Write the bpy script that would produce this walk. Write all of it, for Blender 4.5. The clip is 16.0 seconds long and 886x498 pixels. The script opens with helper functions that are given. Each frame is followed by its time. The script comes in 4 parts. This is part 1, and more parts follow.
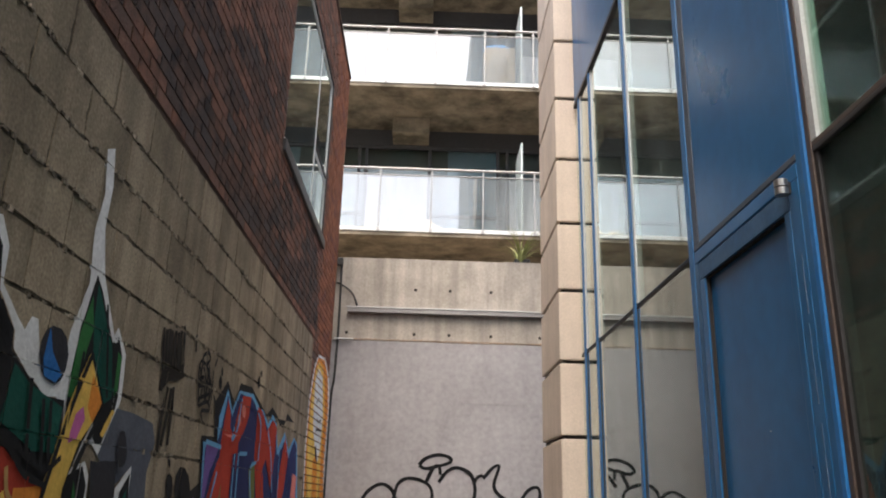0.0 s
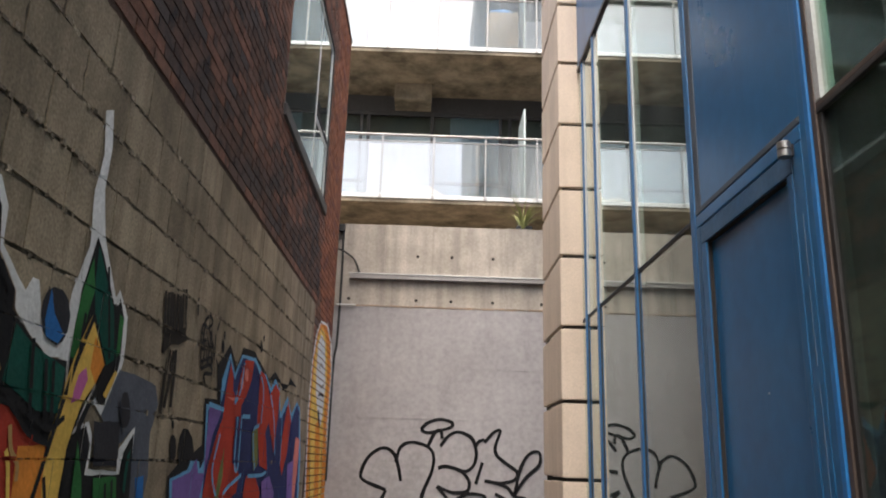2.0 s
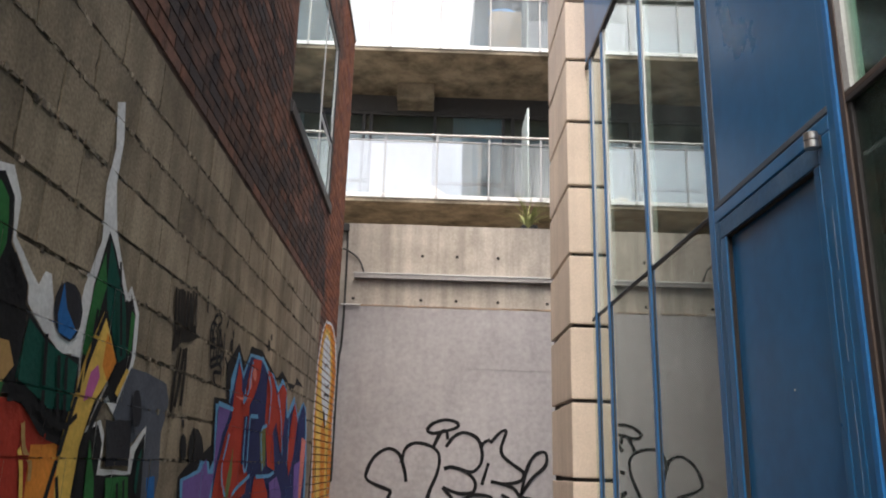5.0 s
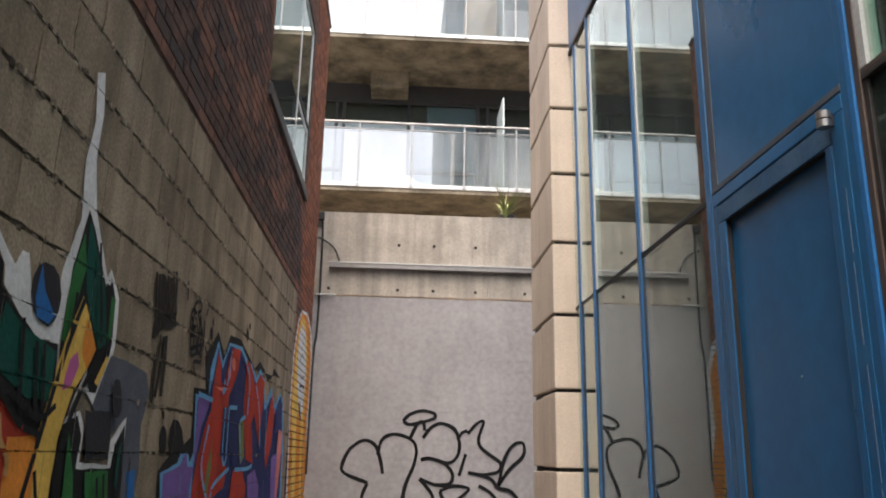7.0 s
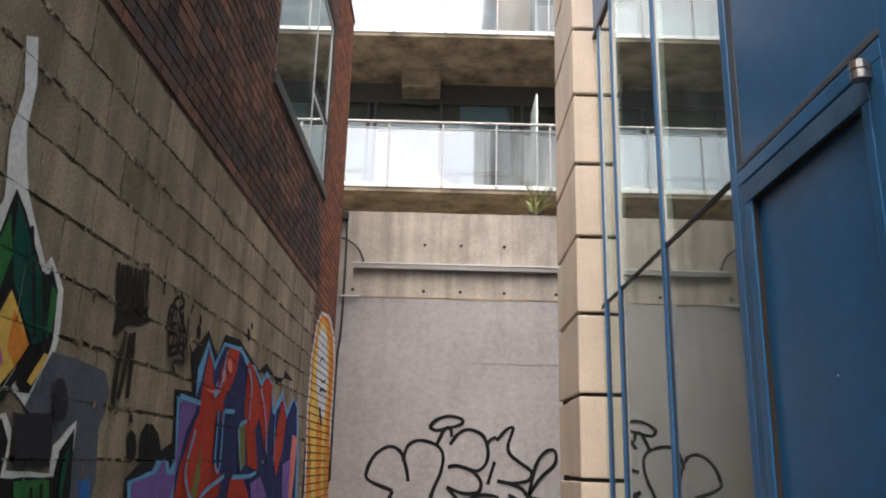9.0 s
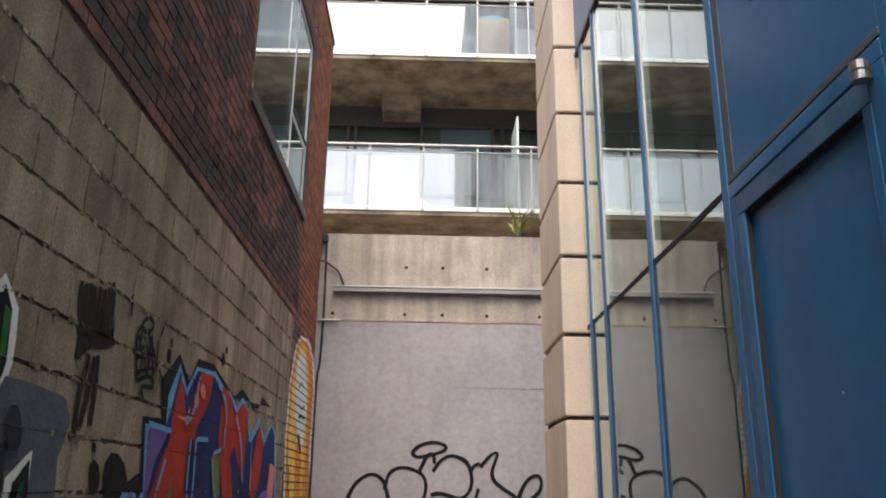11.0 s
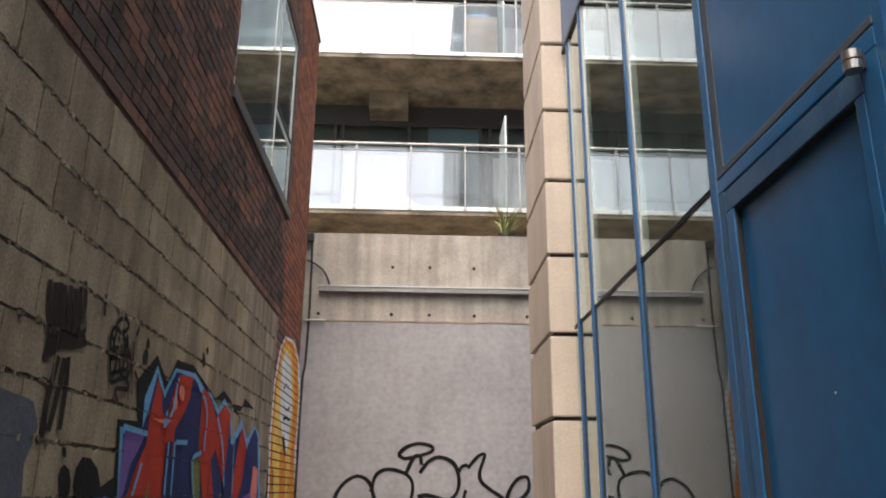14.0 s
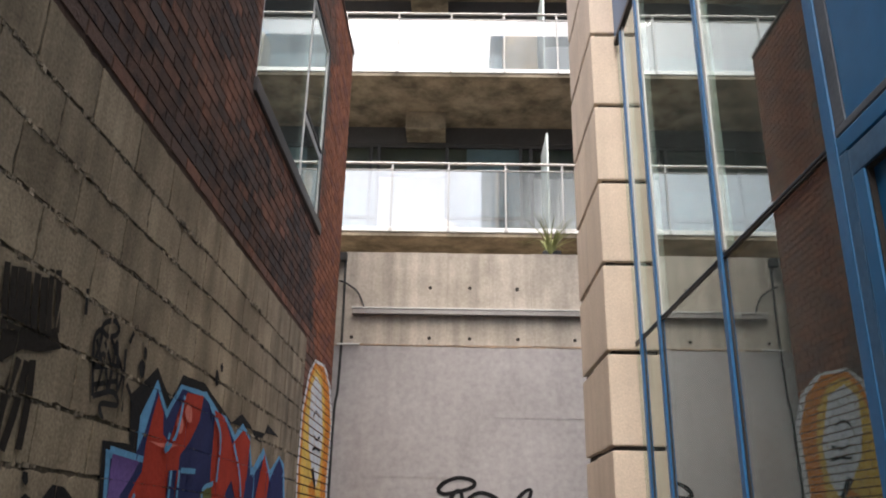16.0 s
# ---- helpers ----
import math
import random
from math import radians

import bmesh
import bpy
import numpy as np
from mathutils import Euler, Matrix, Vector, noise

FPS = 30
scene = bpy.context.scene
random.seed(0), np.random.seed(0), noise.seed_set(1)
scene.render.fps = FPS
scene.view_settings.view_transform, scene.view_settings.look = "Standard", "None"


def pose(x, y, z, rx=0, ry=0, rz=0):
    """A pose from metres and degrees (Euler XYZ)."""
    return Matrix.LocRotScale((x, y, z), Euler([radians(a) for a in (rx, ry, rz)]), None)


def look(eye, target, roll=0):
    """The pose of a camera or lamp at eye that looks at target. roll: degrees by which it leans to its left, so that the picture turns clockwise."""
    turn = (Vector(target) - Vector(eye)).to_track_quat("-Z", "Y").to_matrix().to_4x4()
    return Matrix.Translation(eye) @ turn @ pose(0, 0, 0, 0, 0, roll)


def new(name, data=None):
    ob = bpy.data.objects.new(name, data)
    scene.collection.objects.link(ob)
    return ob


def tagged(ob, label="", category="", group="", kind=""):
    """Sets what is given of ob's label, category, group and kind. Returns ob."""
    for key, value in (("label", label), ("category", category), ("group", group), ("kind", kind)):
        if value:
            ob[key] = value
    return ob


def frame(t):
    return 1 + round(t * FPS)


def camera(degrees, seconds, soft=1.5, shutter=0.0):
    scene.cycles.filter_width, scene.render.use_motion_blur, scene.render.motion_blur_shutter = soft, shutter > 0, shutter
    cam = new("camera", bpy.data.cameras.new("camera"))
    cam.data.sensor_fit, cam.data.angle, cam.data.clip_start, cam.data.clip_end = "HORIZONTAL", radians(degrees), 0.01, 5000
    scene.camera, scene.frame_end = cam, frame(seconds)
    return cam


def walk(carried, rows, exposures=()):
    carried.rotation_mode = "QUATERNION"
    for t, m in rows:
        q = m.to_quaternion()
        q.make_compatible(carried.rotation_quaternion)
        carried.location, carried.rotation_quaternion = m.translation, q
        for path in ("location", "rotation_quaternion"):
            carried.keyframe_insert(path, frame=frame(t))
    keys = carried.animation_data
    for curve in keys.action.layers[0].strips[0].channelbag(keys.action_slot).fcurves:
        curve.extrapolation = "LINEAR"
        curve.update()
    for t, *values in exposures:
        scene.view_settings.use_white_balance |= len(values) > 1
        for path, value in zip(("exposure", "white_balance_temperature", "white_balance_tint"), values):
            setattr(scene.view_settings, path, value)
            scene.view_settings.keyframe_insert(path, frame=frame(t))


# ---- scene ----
cam = camera(59.3, 16.0, soft=2.0)
PATH = [
    (0, (0.015, 0.917, 1.453), (0.047, 2.821, 2.065), 1.6),
    (0.5, (0.011, 0.929, 1.452), (0.118, 2.829, 2.067), 0.6),
    (1, (0.01, 0.929, 1.451), (0.098, 2.835, 2.049), 1.0),
    (1.5, (0.014, 0.923, 1.449), (0.065, 2.834, 2.036), 1.9),
    (2, (0.024, 0.927, 1.435), (0.052, 2.854, 1.968), 1.7),
    (2.5, (0.017, 0.925, 1.437), (0.037, 2.854, 1.966), 1.8),
    (3, (0.025, 0.931, 1.436), (0.03, 2.86, 1.964), 1.7),
    (3.5, (0.027, 0.931, 1.439), (0.025, 2.858, 1.974), 1.6),
    (4, (0.028, 0.93, 1.434), (0.016, 2.854, 1.978), 1.7),
    (6.3, (-0.182, 1.088, 1.42), (-0.092, 3.016, 1.945), 1.4),
    (6.5, (-0.187, 1.088, 1.422), (-0.115, 3.01, 1.971), 1.4),
    (7, (-0.154, 1.126, 1.418), (-0.043, 3.055, 1.937), 1.1),
    (7.5, (-0.051, 1.212, 1.407), (0.061, 3.15, 1.889), 0.2),
    (8, (0.101, 1.309, 1.421), (0.102, 3.249, 1.906), 1.9),
    (10.5, (0.088, 1.606, 1.441), (0.104, 3.515, 2.037), 0.7),
    (11, (0.092, 1.617, 1.438), (0.133, 3.526, 2.032), 0.8),
    (11.5, (0.108, 1.608, 1.448), (0.142, 3.514, 2.052), 1.0),
    (12, (0.096, 1.602, 1.45), (0.123, 3.503, 2.069), 0.5),
    (12.5, (0.097, 1.607, 1.443), (0.122, 3.506, 2.068), 0.7),
    (13, (0.09, 1.61, 1.443), (0.105, 3.514, 2.056), 1.1),
    (13.5, (0.077, 1.636, 1.442), (0.112, 3.547, 2.03), 1.8),
    (14, (0.12, 1.699, 1.452), (0.189, 3.607, 2.047), 0.5),
    (14.5, (0.195, 1.86, 1.467), (0.178, 3.724, 2.191), 1.2),
    (15, (0.207, 2.046, 1.474), (0.158, 3.896, 2.233), 1.4),
    (15.5, (0.135, 2.243, 1.474), (0.135, 4.084, 2.256), 0.1),
    (16, (0.112, 2.321, 1.457), (0.082, 4.202, 2.135), 1.1),
]
walk(cam, [(t, look(eye, target, roll)) for t, eye, target, roll in PATH], exposures=[(0.0, 1.43), (16.0, 1.43)])

# ---- light: overcast sky ----
world = bpy.data.worlds.new("sky")
scene.world = world
world.use_nodes = True
sky = world.node_tree.nodes.new("ShaderNodeTexSky")
sky.sky_type, sky.sun_disc = "NISHITA", False
sky.sun_elevation, sky.sun_rotation = radians(64), radians(190)
sky.air_density, sky.dust_density, sky.ozone_density = 1.0, 6.0, 0.6
backing = world.node_tree.nodes["Background"]
backing.inputs["Strength"].default_value = 0.15
world.node_tree.links.new(sky.outputs[0], backing.inputs["Color"])
sun_data = bpy.data.lights.new("sun", "SUN")
sun_data.energy, sun_data.angle, sun_data.color = 1.5, radians(60), (1.0, 0.96, 0.9)
sun = new("sun", sun_data)
sun.matrix_world = look((-1.2, -7, 30), (0, 0, 15))


# ---- materials ----
def nodes_of(name):
    m = bpy.data.materials.new(name)
    m.use_nodes = True
    nt = m.node_tree
    return m, nt, nt.nodes, nt.links, nt.nodes["Principled BSDF"]


def surface(name, colour, dark=None, rough=0.8, metal=0.0, grain=60.0, patch=1.3, bump=0.3, vary="", spread=0.25, streak=0.0,
            specular=0.5, contrast=1.0, third=None, depth=0.01, grit=0.5):
    """Base colour mixed with a darker one by broad patches, fine grain and (vary) a random shade a piece."""
    m, nt, n, l, bsdf = nodes_of(name)
    dark = dark or tuple(c * 0.6 for c in colour)
    co = n.new("ShaderNodeNewGeometry")
    big = n.new("ShaderNodeTexNoise")
    big.inputs["Scale"].default_value, big.inputs["Detail"].default_value = patch, 8
    big.inputs["Roughness"].default_value = 0.65
    fine = n.new("ShaderNodeTexNoise")
    fine.inputs["Scale"].default_value, fine.inputs["Detail"].default_value = grain, 4
    l.new(co.outputs["Position"], big.inputs["Vector"])
    l.new(co.outputs["Position"], fine.inputs["Vector"])
    ramp = n.new("ShaderNodeMapRange")
    ramp.inputs["From Min"].default_value, ramp.inputs["From Max"].default_value = 0.5 - 0.2 / contrast, 0.5 + 0.2 / contrast
    l.new(big.outputs["Fac"], ramp.inputs["Value"])
    mix = n.new("ShaderNodeMix")
    mix.data_type = "RGBA"
    mix.inputs["A"].default_value, mix.inputs["B"].default_value = (*dark, 1), (*colour, 1)
    l.new(ramp.outputs["Result"], mix.inputs["Factor"])
    last = mix.outputs["Result"]
    if third:
        pick = n.new("ShaderNodeNewGeometry") if vary == "island" else n.new("ShaderNodeObjectInfo")
        step = n.new("ShaderNodeMapRange")
        step.inputs["From Min"].default_value, step.inputs["From Max"].default_value = 0.55, 0.95
        l.new(pick.outputs["Random Per Island" if vary == "island" else "Random"], step.inputs["Value"])
        tm = n.new("ShaderNodeMix")
        tm.data_type = "RGBA"
        tm.inputs["B"].default_value = (*third, 1)
        l.new(step.outputs["Result"], tm.inputs["Factor"])
        l.new(last, tm.inputs["A"])
        last = tm.outputs["Result"]
    hsv = n.new("ShaderNodeHueSaturation")
    l.new(last, hsv.inputs["Color"])
    val = n.new("ShaderNodeMath")
    val.operation = "MULTIPLY_ADD"
    val.inputs[1].default_value, val.inputs[2].default_value = grit, 1 - grit / 2
    l.new(fine.outputs["Fac"], val.inputs[0])
    value = val.outputs[0]
    if vary:
        rnd = n.new("ShaderNodeNewGeometry") if vary == "island" else n.new("ShaderNodeObjectInfo")
        add = n.new("ShaderNodeMath")
        add.operation = "MULTIPLY_ADD"
        add.inputs[1].default_value, add.inputs[2].default_value = spread * 2, 1 - spread
        l.new(rnd.outputs["Random Per Island" if vary == "island" else "Random"], add.inputs[0])
        mul = n.new("ShaderNodeMath")
        mul.operation = "MULTIPLY"
        l.new(value, mul.inputs[0])
        l.new(add.outputs[0], mul.inputs[1])
        value = mul.outputs[0]
    if streak:
        st = n.new("ShaderNodeTexNoise")
        st.inputs["Scale"].default_value, st.inputs["Detail"].default_value = 1.0, 5
        mp = n.new("ShaderNodeMapping")
        mp.inputs["Scale"].default_value = (7, 7, 0.5)
        l.new(co.outputs["Position"], mp.inputs["Vector"])
        l.new(mp.outputs["Vector"], st.inputs["Vector"])
        sr = n.new("ShaderNodeMapRange")
        sr.inputs["From Min"].default_value, sr.inputs["From Max"].default_value = 0.35, 0.6
        sr.inputs["To Min"].default_value = 1 - streak
        l.new(st.outputs["Fac"], sr.inputs["Value"])
        mul2 = n.new("ShaderNodeMath")
        mul2.operation = "MULTIPLY"
        l.new(value, mul2.inputs[0])
        l.new(sr.outputs["Result"], mul2.inputs[1])
        value = mul2.outputs[0]
    l.new(value, hsv.inputs["Value"])
    l.new(hsv.outputs["Color"], bsdf.inputs["Base Color"])
    rr = n.new("ShaderNodeMath")
    rr.operation = "MULTIPLY_ADD"
    rr.inputs[1].default_value, rr.inputs[2].default_value = 0.2, rough - 0.1
    l.new(big.outputs["Fac"], rr.inputs[0])
    l.new(rr.outputs[0], bsdf.inputs["Roughness"])
    bsdf.inputs["Metallic"].default_value = metal
    bsdf.inputs["Specular IOR Level"].default_value = specular
    if bump:
        b = n.new("ShaderNodeBump")
        b.inputs["Strength"].default_value, b.inputs["Distance"].default_value = bump, depth
        l.new(fine.outputs["Fac"], b.inputs["Height"])
        l.new(b.outputs["Normal"], bsdf.inputs["Normal"])
    return m


def glass(name, tint, gloss=1.0, ior=1.5, base=0.0, sheen=(0.92, 1.0, 0.97), film=0.0):
    """A pane: clear, with a mirror share that grows towards grazing view and a thin streaky dusty film that also lifts
    dark panes.
    """
    m, nt, n, l, bsdf = nodes_of(name)
    n.remove(bsdf)
    out = n["Material Output"]
    clear, shine, mix = n.new("ShaderNodeBsdfTransparent"), n.new("ShaderNodeBsdfGlossy"), n.new("ShaderNodeMixShader")
    clear.inputs["Color"].default_value = (*tint, 1)
    shine.inputs["Roughness"].default_value = 0.015
    shine.inputs["Color"].default_value = (*sheen, 1)
    fr = n.new("ShaderNodeFresnel")
    fr.inputs["IOR"].default_value = ior
    ma = n.new("ShaderNodeMath")
    ma.operation, ma.use_clamp = "MULTIPLY_ADD", True
    ma.inputs[1].default_value, ma.inputs[2].default_value = gloss, base
    l.new(fr.outputs[0], ma.inputs[0])
    l.new(ma.outputs[0], mix.inputs["Fac"])
    l.new(clear.outputs[0], mix.inputs[1])
    l.new(shine.outputs[0], mix.inputs[2])
    # Painted pale haze: partly a dusty film, partly to lift dark interiors.
    dust_haze, over = n.new("ShaderNodeBsdfDiffuse"), n.new("ShaderNodeMixShader")
    dust_haze.inputs["Color"].default_value = (0.60, 0.65, 0.67, 1)
    co, mp, tx = n.new("ShaderNodeNewGeometry"), n.new("ShaderNodeMapping"), n.new("ShaderNodeTexNoise")
    mp.inputs["Scale"].default_value = (5, 5, 0.6)
    tx.inputs["Scale"].default_value, tx.inputs["Detail"].default_value = 1.0, 5
    amount = n.new("ShaderNodeMapRange")
    amount.inputs["From Min"].default_value, amount.inputs["From Max"].default_value = 0.3, 0.7
    amount.inputs["To Min"].default_value, amount.inputs["To Max"].default_value = film * 0.5, film * 1.6
    l.new(co.outputs["Position"], mp.inputs["Vector"])
    l.new(mp.outputs["Vector"], tx.inputs["Vector"])
    l.new(tx.outputs["Fac"], amount.inputs["Value"])
    l.new(amount.outputs["Result"], over.inputs["Fac"])
    l.new(mix.outputs[0], over.inputs[1])
    l.new(dust_haze.outputs[0], over.inputs[2])
    l.new(over.outputs[0], out.inputs["Surface"])
    return m


M = {
    "block": surface("concrete block", (0.35, 0.284, 0.206), (0.20, 0.16, 0.116), 0.92, grit=1.2, contrast=1.1, grain=75, patch=3.2, bump=0.5, vary="object", spread=0.17, streak=0.32, specular=0.15, depth=0.004),
    # Mortar tone, its dark share standing in for shade in the shallow joints.
    "mortar": surface("block mortar", (0.14, 0.115, 0.085), (0.022, 0.019, 0.016), 0.95, grain=70, patch=6, bump=1.0, specular=0.1),
    "crumb": surface("ragged mortar", (0.33, 0.275, 0.21), (0.07, 0.058, 0.046), 0.95, grain=90, patch=9, bump=1.0, specular=0.1, vary="island", spread=0.45, contrast=1.5),
    "brick": surface("red brick", (0.27, 0.13, 0.09), (0.085, 0.054, 0.046), 0.92, grain=70, patch=5, bump=0.9, vary="object", spread=0.26, specular=0.15, third=(0.085, 0.058, 0.05), contrast=1.2),
    "brick_many": surface("red brick field", (0.27, 0.13, 0.09), (0.085, 0.054, 0.046), 0.92, grain=70, patch=5, bump=0.9, vary="island", spread=0.26, specular=0.15, third=(0.085, 0.058, 0.05), contrast=1.2),
    "brick_clean": surface("orange brick", (0.36, 0.135, 0.07), (0.14, 0.06, 0.042), 0.9, grain=70, patch=9, bump=0.5, vary="island", spread=0.3, specular=0.2, third=(0.12, 0.05, 0.04)),
    "brick_black": surface("blackened brick", (0.135, 0.076, 0.058), (0.024, 0.023, 0.026), 0.9, grain=70, patch=5, bump=0.9, vary="island", spread=0.25, specular=0.2, third=(0.05, 0.04, 0.04), contrast=1.3),
    "brick_mortar": surface("brick mortar", (0.11, 0.07, 0.055), (0.05, 0.036, 0.03), 0.95, grain=120, patch=2, bump=0.6, specular=0.1),
    "concrete": surface("formed concrete", (0.55, 0.50, 0.44), (0.37, 0.335, 0.29), 0.85, grain=35, patch=2.0, bump=0.25, streak=0.3, contrast=1.2, specular=0.25),
    "soffit": surface("stained concrete", (0.34, 0.285, 0.215), (0.12, 0.10, 0.075), 0.9, grain=30, patch=1.7, bump=0.3, contrast=1.6, specular=0.2),
    "painted": surface("grey painted concrete", (0.405, 0.39, 0.395), (0.335, 0.32, 0.325), 0.75, grain=18, patch=1.3, bump=0.15, streak=0.05, contrast=1.2, specular=0.3),
    "stone": surface("beige cast stone", (0.70, 0.59, 0.485), (0.57, 0.48, 0.395), 0.85, grain=90, patch=1.4, bump=0.2, vary="object", spread=0.05, streak=0.10, specular=0.25),
    # Near-black for pier joints, and painted shade for tie holes and door gaps.
    "groove": surface("dark joint and gap shade", (0.035, 0.03, 0.027), None, 0.95),
    "blue": surface("blue painted metal", (0.018, 0.137, 0.325), (0.015, 0.117, 0.28), 0.30, grain=12, patch=0.8, bump=0.03, streak=0.10, specular=0.55),
    "blue_edge": surface("mid blue painted metal", (0.024, 0.135, 0.32), (0.022, 0.12, 0.28), 0.4, grain=40, patch=3, bump=0.05),
    "blue_bright": surface("bright blue painted metal", (0.02, 0.17, 0.46), (0.02, 0.15, 0.40), 0.4, grain=40, patch=3, bump=0.05),
    "worn_jamb": surface("scuffed blue paint", (0.055, 0.13, 0.235), (0.016, 0.09, 0.205), 0.5, grain=40, patch=5, bump=0.08, contrast=1.3, streak=0.15),
    "bronze": surface("brown anodised metal", (0.115, 0.085, 0.07), None, 0.5, metal=0.2, grain=60, bump=0.05),
    "worn_blue": surface("worn blue paint", (0.11, 0.17, 0.26), (0.03, 0.12, 0.25), 0.7, grain=60, patch=7, bump=0.2, contrast=2),
    "sealant": surface("weathered sealant", (0.085, 0.105, 0.135), None, 0.7, grain=60, patch=4, bump=0.2),
    "dark_metal": surface("dark bronze metal", (0.06, 0.055, 0.055), None, 0.45, metal=0.4, bump=0.05),
    "steel": surface("brushed steel", (0.50, 0.48, 0.46), None, 0.35, metal=0.9, grain=200, bump=0.05),
    "rail": surface("dull grey rail", (0.36, 0.355, 0.35), (0.27, 0.265, 0.26), 0.5, metal=0.5, grain=60, patch=3, bump=0.05),
    "alu": surface("white aluminium", (0.62, 0.63, 0.62), (0.5, 0.51, 0.5), 0.45, metal=0.2, grain=80, patch=3, bump=0.05),
    "tray": surface("galvanised metal", (0.40, 0.38, 0.37), (0.30, 0.285, 0.28), 0.5, metal=0.5, grain=50, patch=3, bump=0.05),
    "cable": surface("black cable", (0.03, 0.03, 0.03), None, 0.6),
    "asphalt": surface("asphalt", (0.06, 0.058, 0.055), (0.04, 0.04, 0.04), 0.95, grain=80, patch=0.6, bump=0.8),
    "plaster": surface("plain render", (0.62, 0.63, 0.64), None, 0.9, grain=20, patch=0.5),
    "interior": surface("dim interior paint", (0.45, 0.43, 0.37), (0.36, 0.34, 0.29), 0.9, grain=10, patch=0.6),
    "shop_interior": surface("pale shop interior paint", (0.74, 0.72, 0.62), (0.62, 0.60, 0.52), 0.9, grain=10, patch=0.6),
    "facade": surface("dark window metal", (0.065, 0.065, 0.07), (0.045, 0.045, 0.05), 0.6, grain=20, patch=1),
    "curtain": surface("pale blue curtain", (0.74, 0.82, 0.86), (0.6, 0.7, 0.75), 0.9, grain=40, patch=2),
    "frosted": surface("frosted divider", (0.70, 0.78, 0.76), (0.6, 0.68, 0.66), 0.3, grain=8, patch=1, bump=0),
    "cloth": surface("cream cloth", (0.75, 0.62, 0.42), (0.65, 0.52, 0.34), 0.9, grain=60, patch=3),
    "tan": surface("tan panel", (0.45, 0.37, 0.27), None, 0.8, grain=30, patch=2),
    "blue_cloth": surface("bright blue plastic", (0.05, 0.32, 0.75), None, 0.5, grain=30, patch=4),
    "rust": surface("rust-stained concrete", (0.42, 0.30, 0.21), (0.36, 0.30, 0.25), 0.9, grain=60, patch=6, bump=0.4, contrast=1.6),
    "leaf": surface("grass leaf", (0.34, 0.36, 0.14), (0.18, 0.20, 0.07), 0.6, grain=60, patch=20, vary="island", spread=0.3),
    "pane": glass("clear window glass", (0.78, 0.82, 0.80), 1.9, 1.5, 0.10, (0.88, 0.96, 0.94), 0.025),
    "pane_dark": glass("dark window glass", (0.60, 0.64, 0.60), 0.9, 1.5, 0.05, (0.85, 1.0, 0.95), 0.012),
    "pane_flat": glass("balcony window glass", (0.7, 0.76, 0.78), 1.0, 1.5, 0.03),
    "guard": glass("reflecting guard glass", (0.86, 0.88, 0.88), 1.0, 1.5, 0.15, (1.0, 0.98, 0.96), 0.10),
}
PAINTS = {"white": (0.76, 0.76, 0.77), "black": (0.018, 0.018, 0.02), "grey": (0.105, 0.115, 0.145), "blue": (0.03, 0.15, 0.42), "green": (0.035, 0.16, 0.05),
          "teal": (0.012, 0.085, 0.066), "yellow": (0.85, 0.55, 0.13), "orange": (0.78, 0.28, 0.05), "magenta": (0.6, 0.16, 0.40), "charcoal": (0.035, 0.035, 0.042),
          "ochre": (0.5, 0.3, 0.12), "red": (0.43, 0.05, 0.032), "sky": (0.14, 0.36, 0.62), "purple": (0.19, 0.12, 0.36), "navy": (0.03, 0.04, 0.13),
          "pink": (0.7, 0.22, 0.18), "olive": (0.17, 0.19, 0.07), "soot": (0.028, 0.024, 0.021)}
PAINT = {k: surface(k + " spray paint", c, tuple(v * 0.72 for v in c), 0.85, grain=55, patch=5, bump=0.5, specular=0.12, depth=0.004) for k, c in PAINTS.items()}


# ---- mesh helpers ----
def mesh_of(name, bm, material):
    me = bpy.data.meshes.new(name)
    bm.to_mesh(me)
    bm.free()
    me.materials.append(material)
    return me


def part(name, bm, material, parent=None, label=""):
    ob = new(name, mesh_of(name, bm, material))
    ob.parent = parent
    return tagged(ob, label)


def thing(name, label, category, kind="", group=""):
    return tagged(new(name), label, category, group, kind)


def add_box(bm, x0, x1, y0, y1, z0, z1):
    v = [bm.verts.new(p) for p in ((x0, y0, z0), (x1, y0, z0), (x1, y1, z0), (x0, y1, z0), (x0, y0, z1), (x1, y0, z1), (x1, y1, z1), (x0, y1, z1))]
    for f in ((3, 2, 1, 0), (4, 5, 6, 7), (0, 1, 5, 4), (1, 2, 6, 5), (2, 3, 7, 6), (3, 0, 4, 7)):
        bm.faces.new([v[i] for i in f])


def box(x0, x1, y0, y1, z0, z1, bevel=0.0):
    bm = bmesh.new()
    add_box(bm, x0, x1, y0, y1, z0, z1)
    if bevel:
        bmesh.ops.bevel(bm, geom=bm.edges[:], offset=bevel, segments=2, affect="EDGES", profile=0.6)
    return bm


def boxes(rows):
    bm = bmesh.new()
    for r in rows:
        add_box(bm, *r)
    return bm


def rod(a, b, r, n=10):
    bm = bmesh.new()
    a, b = Vector(a), Vector(b)
    bmesh.ops.create_cone(bm, cap_ends=True, segments=n, radius1=r, radius2=r, depth=(b - a).length)
    bm.transform(Matrix.Translation((a + b) / 2) @ (b - a).to_track_quat("Z", "Y").to_matrix().to_4x4())
    return bm


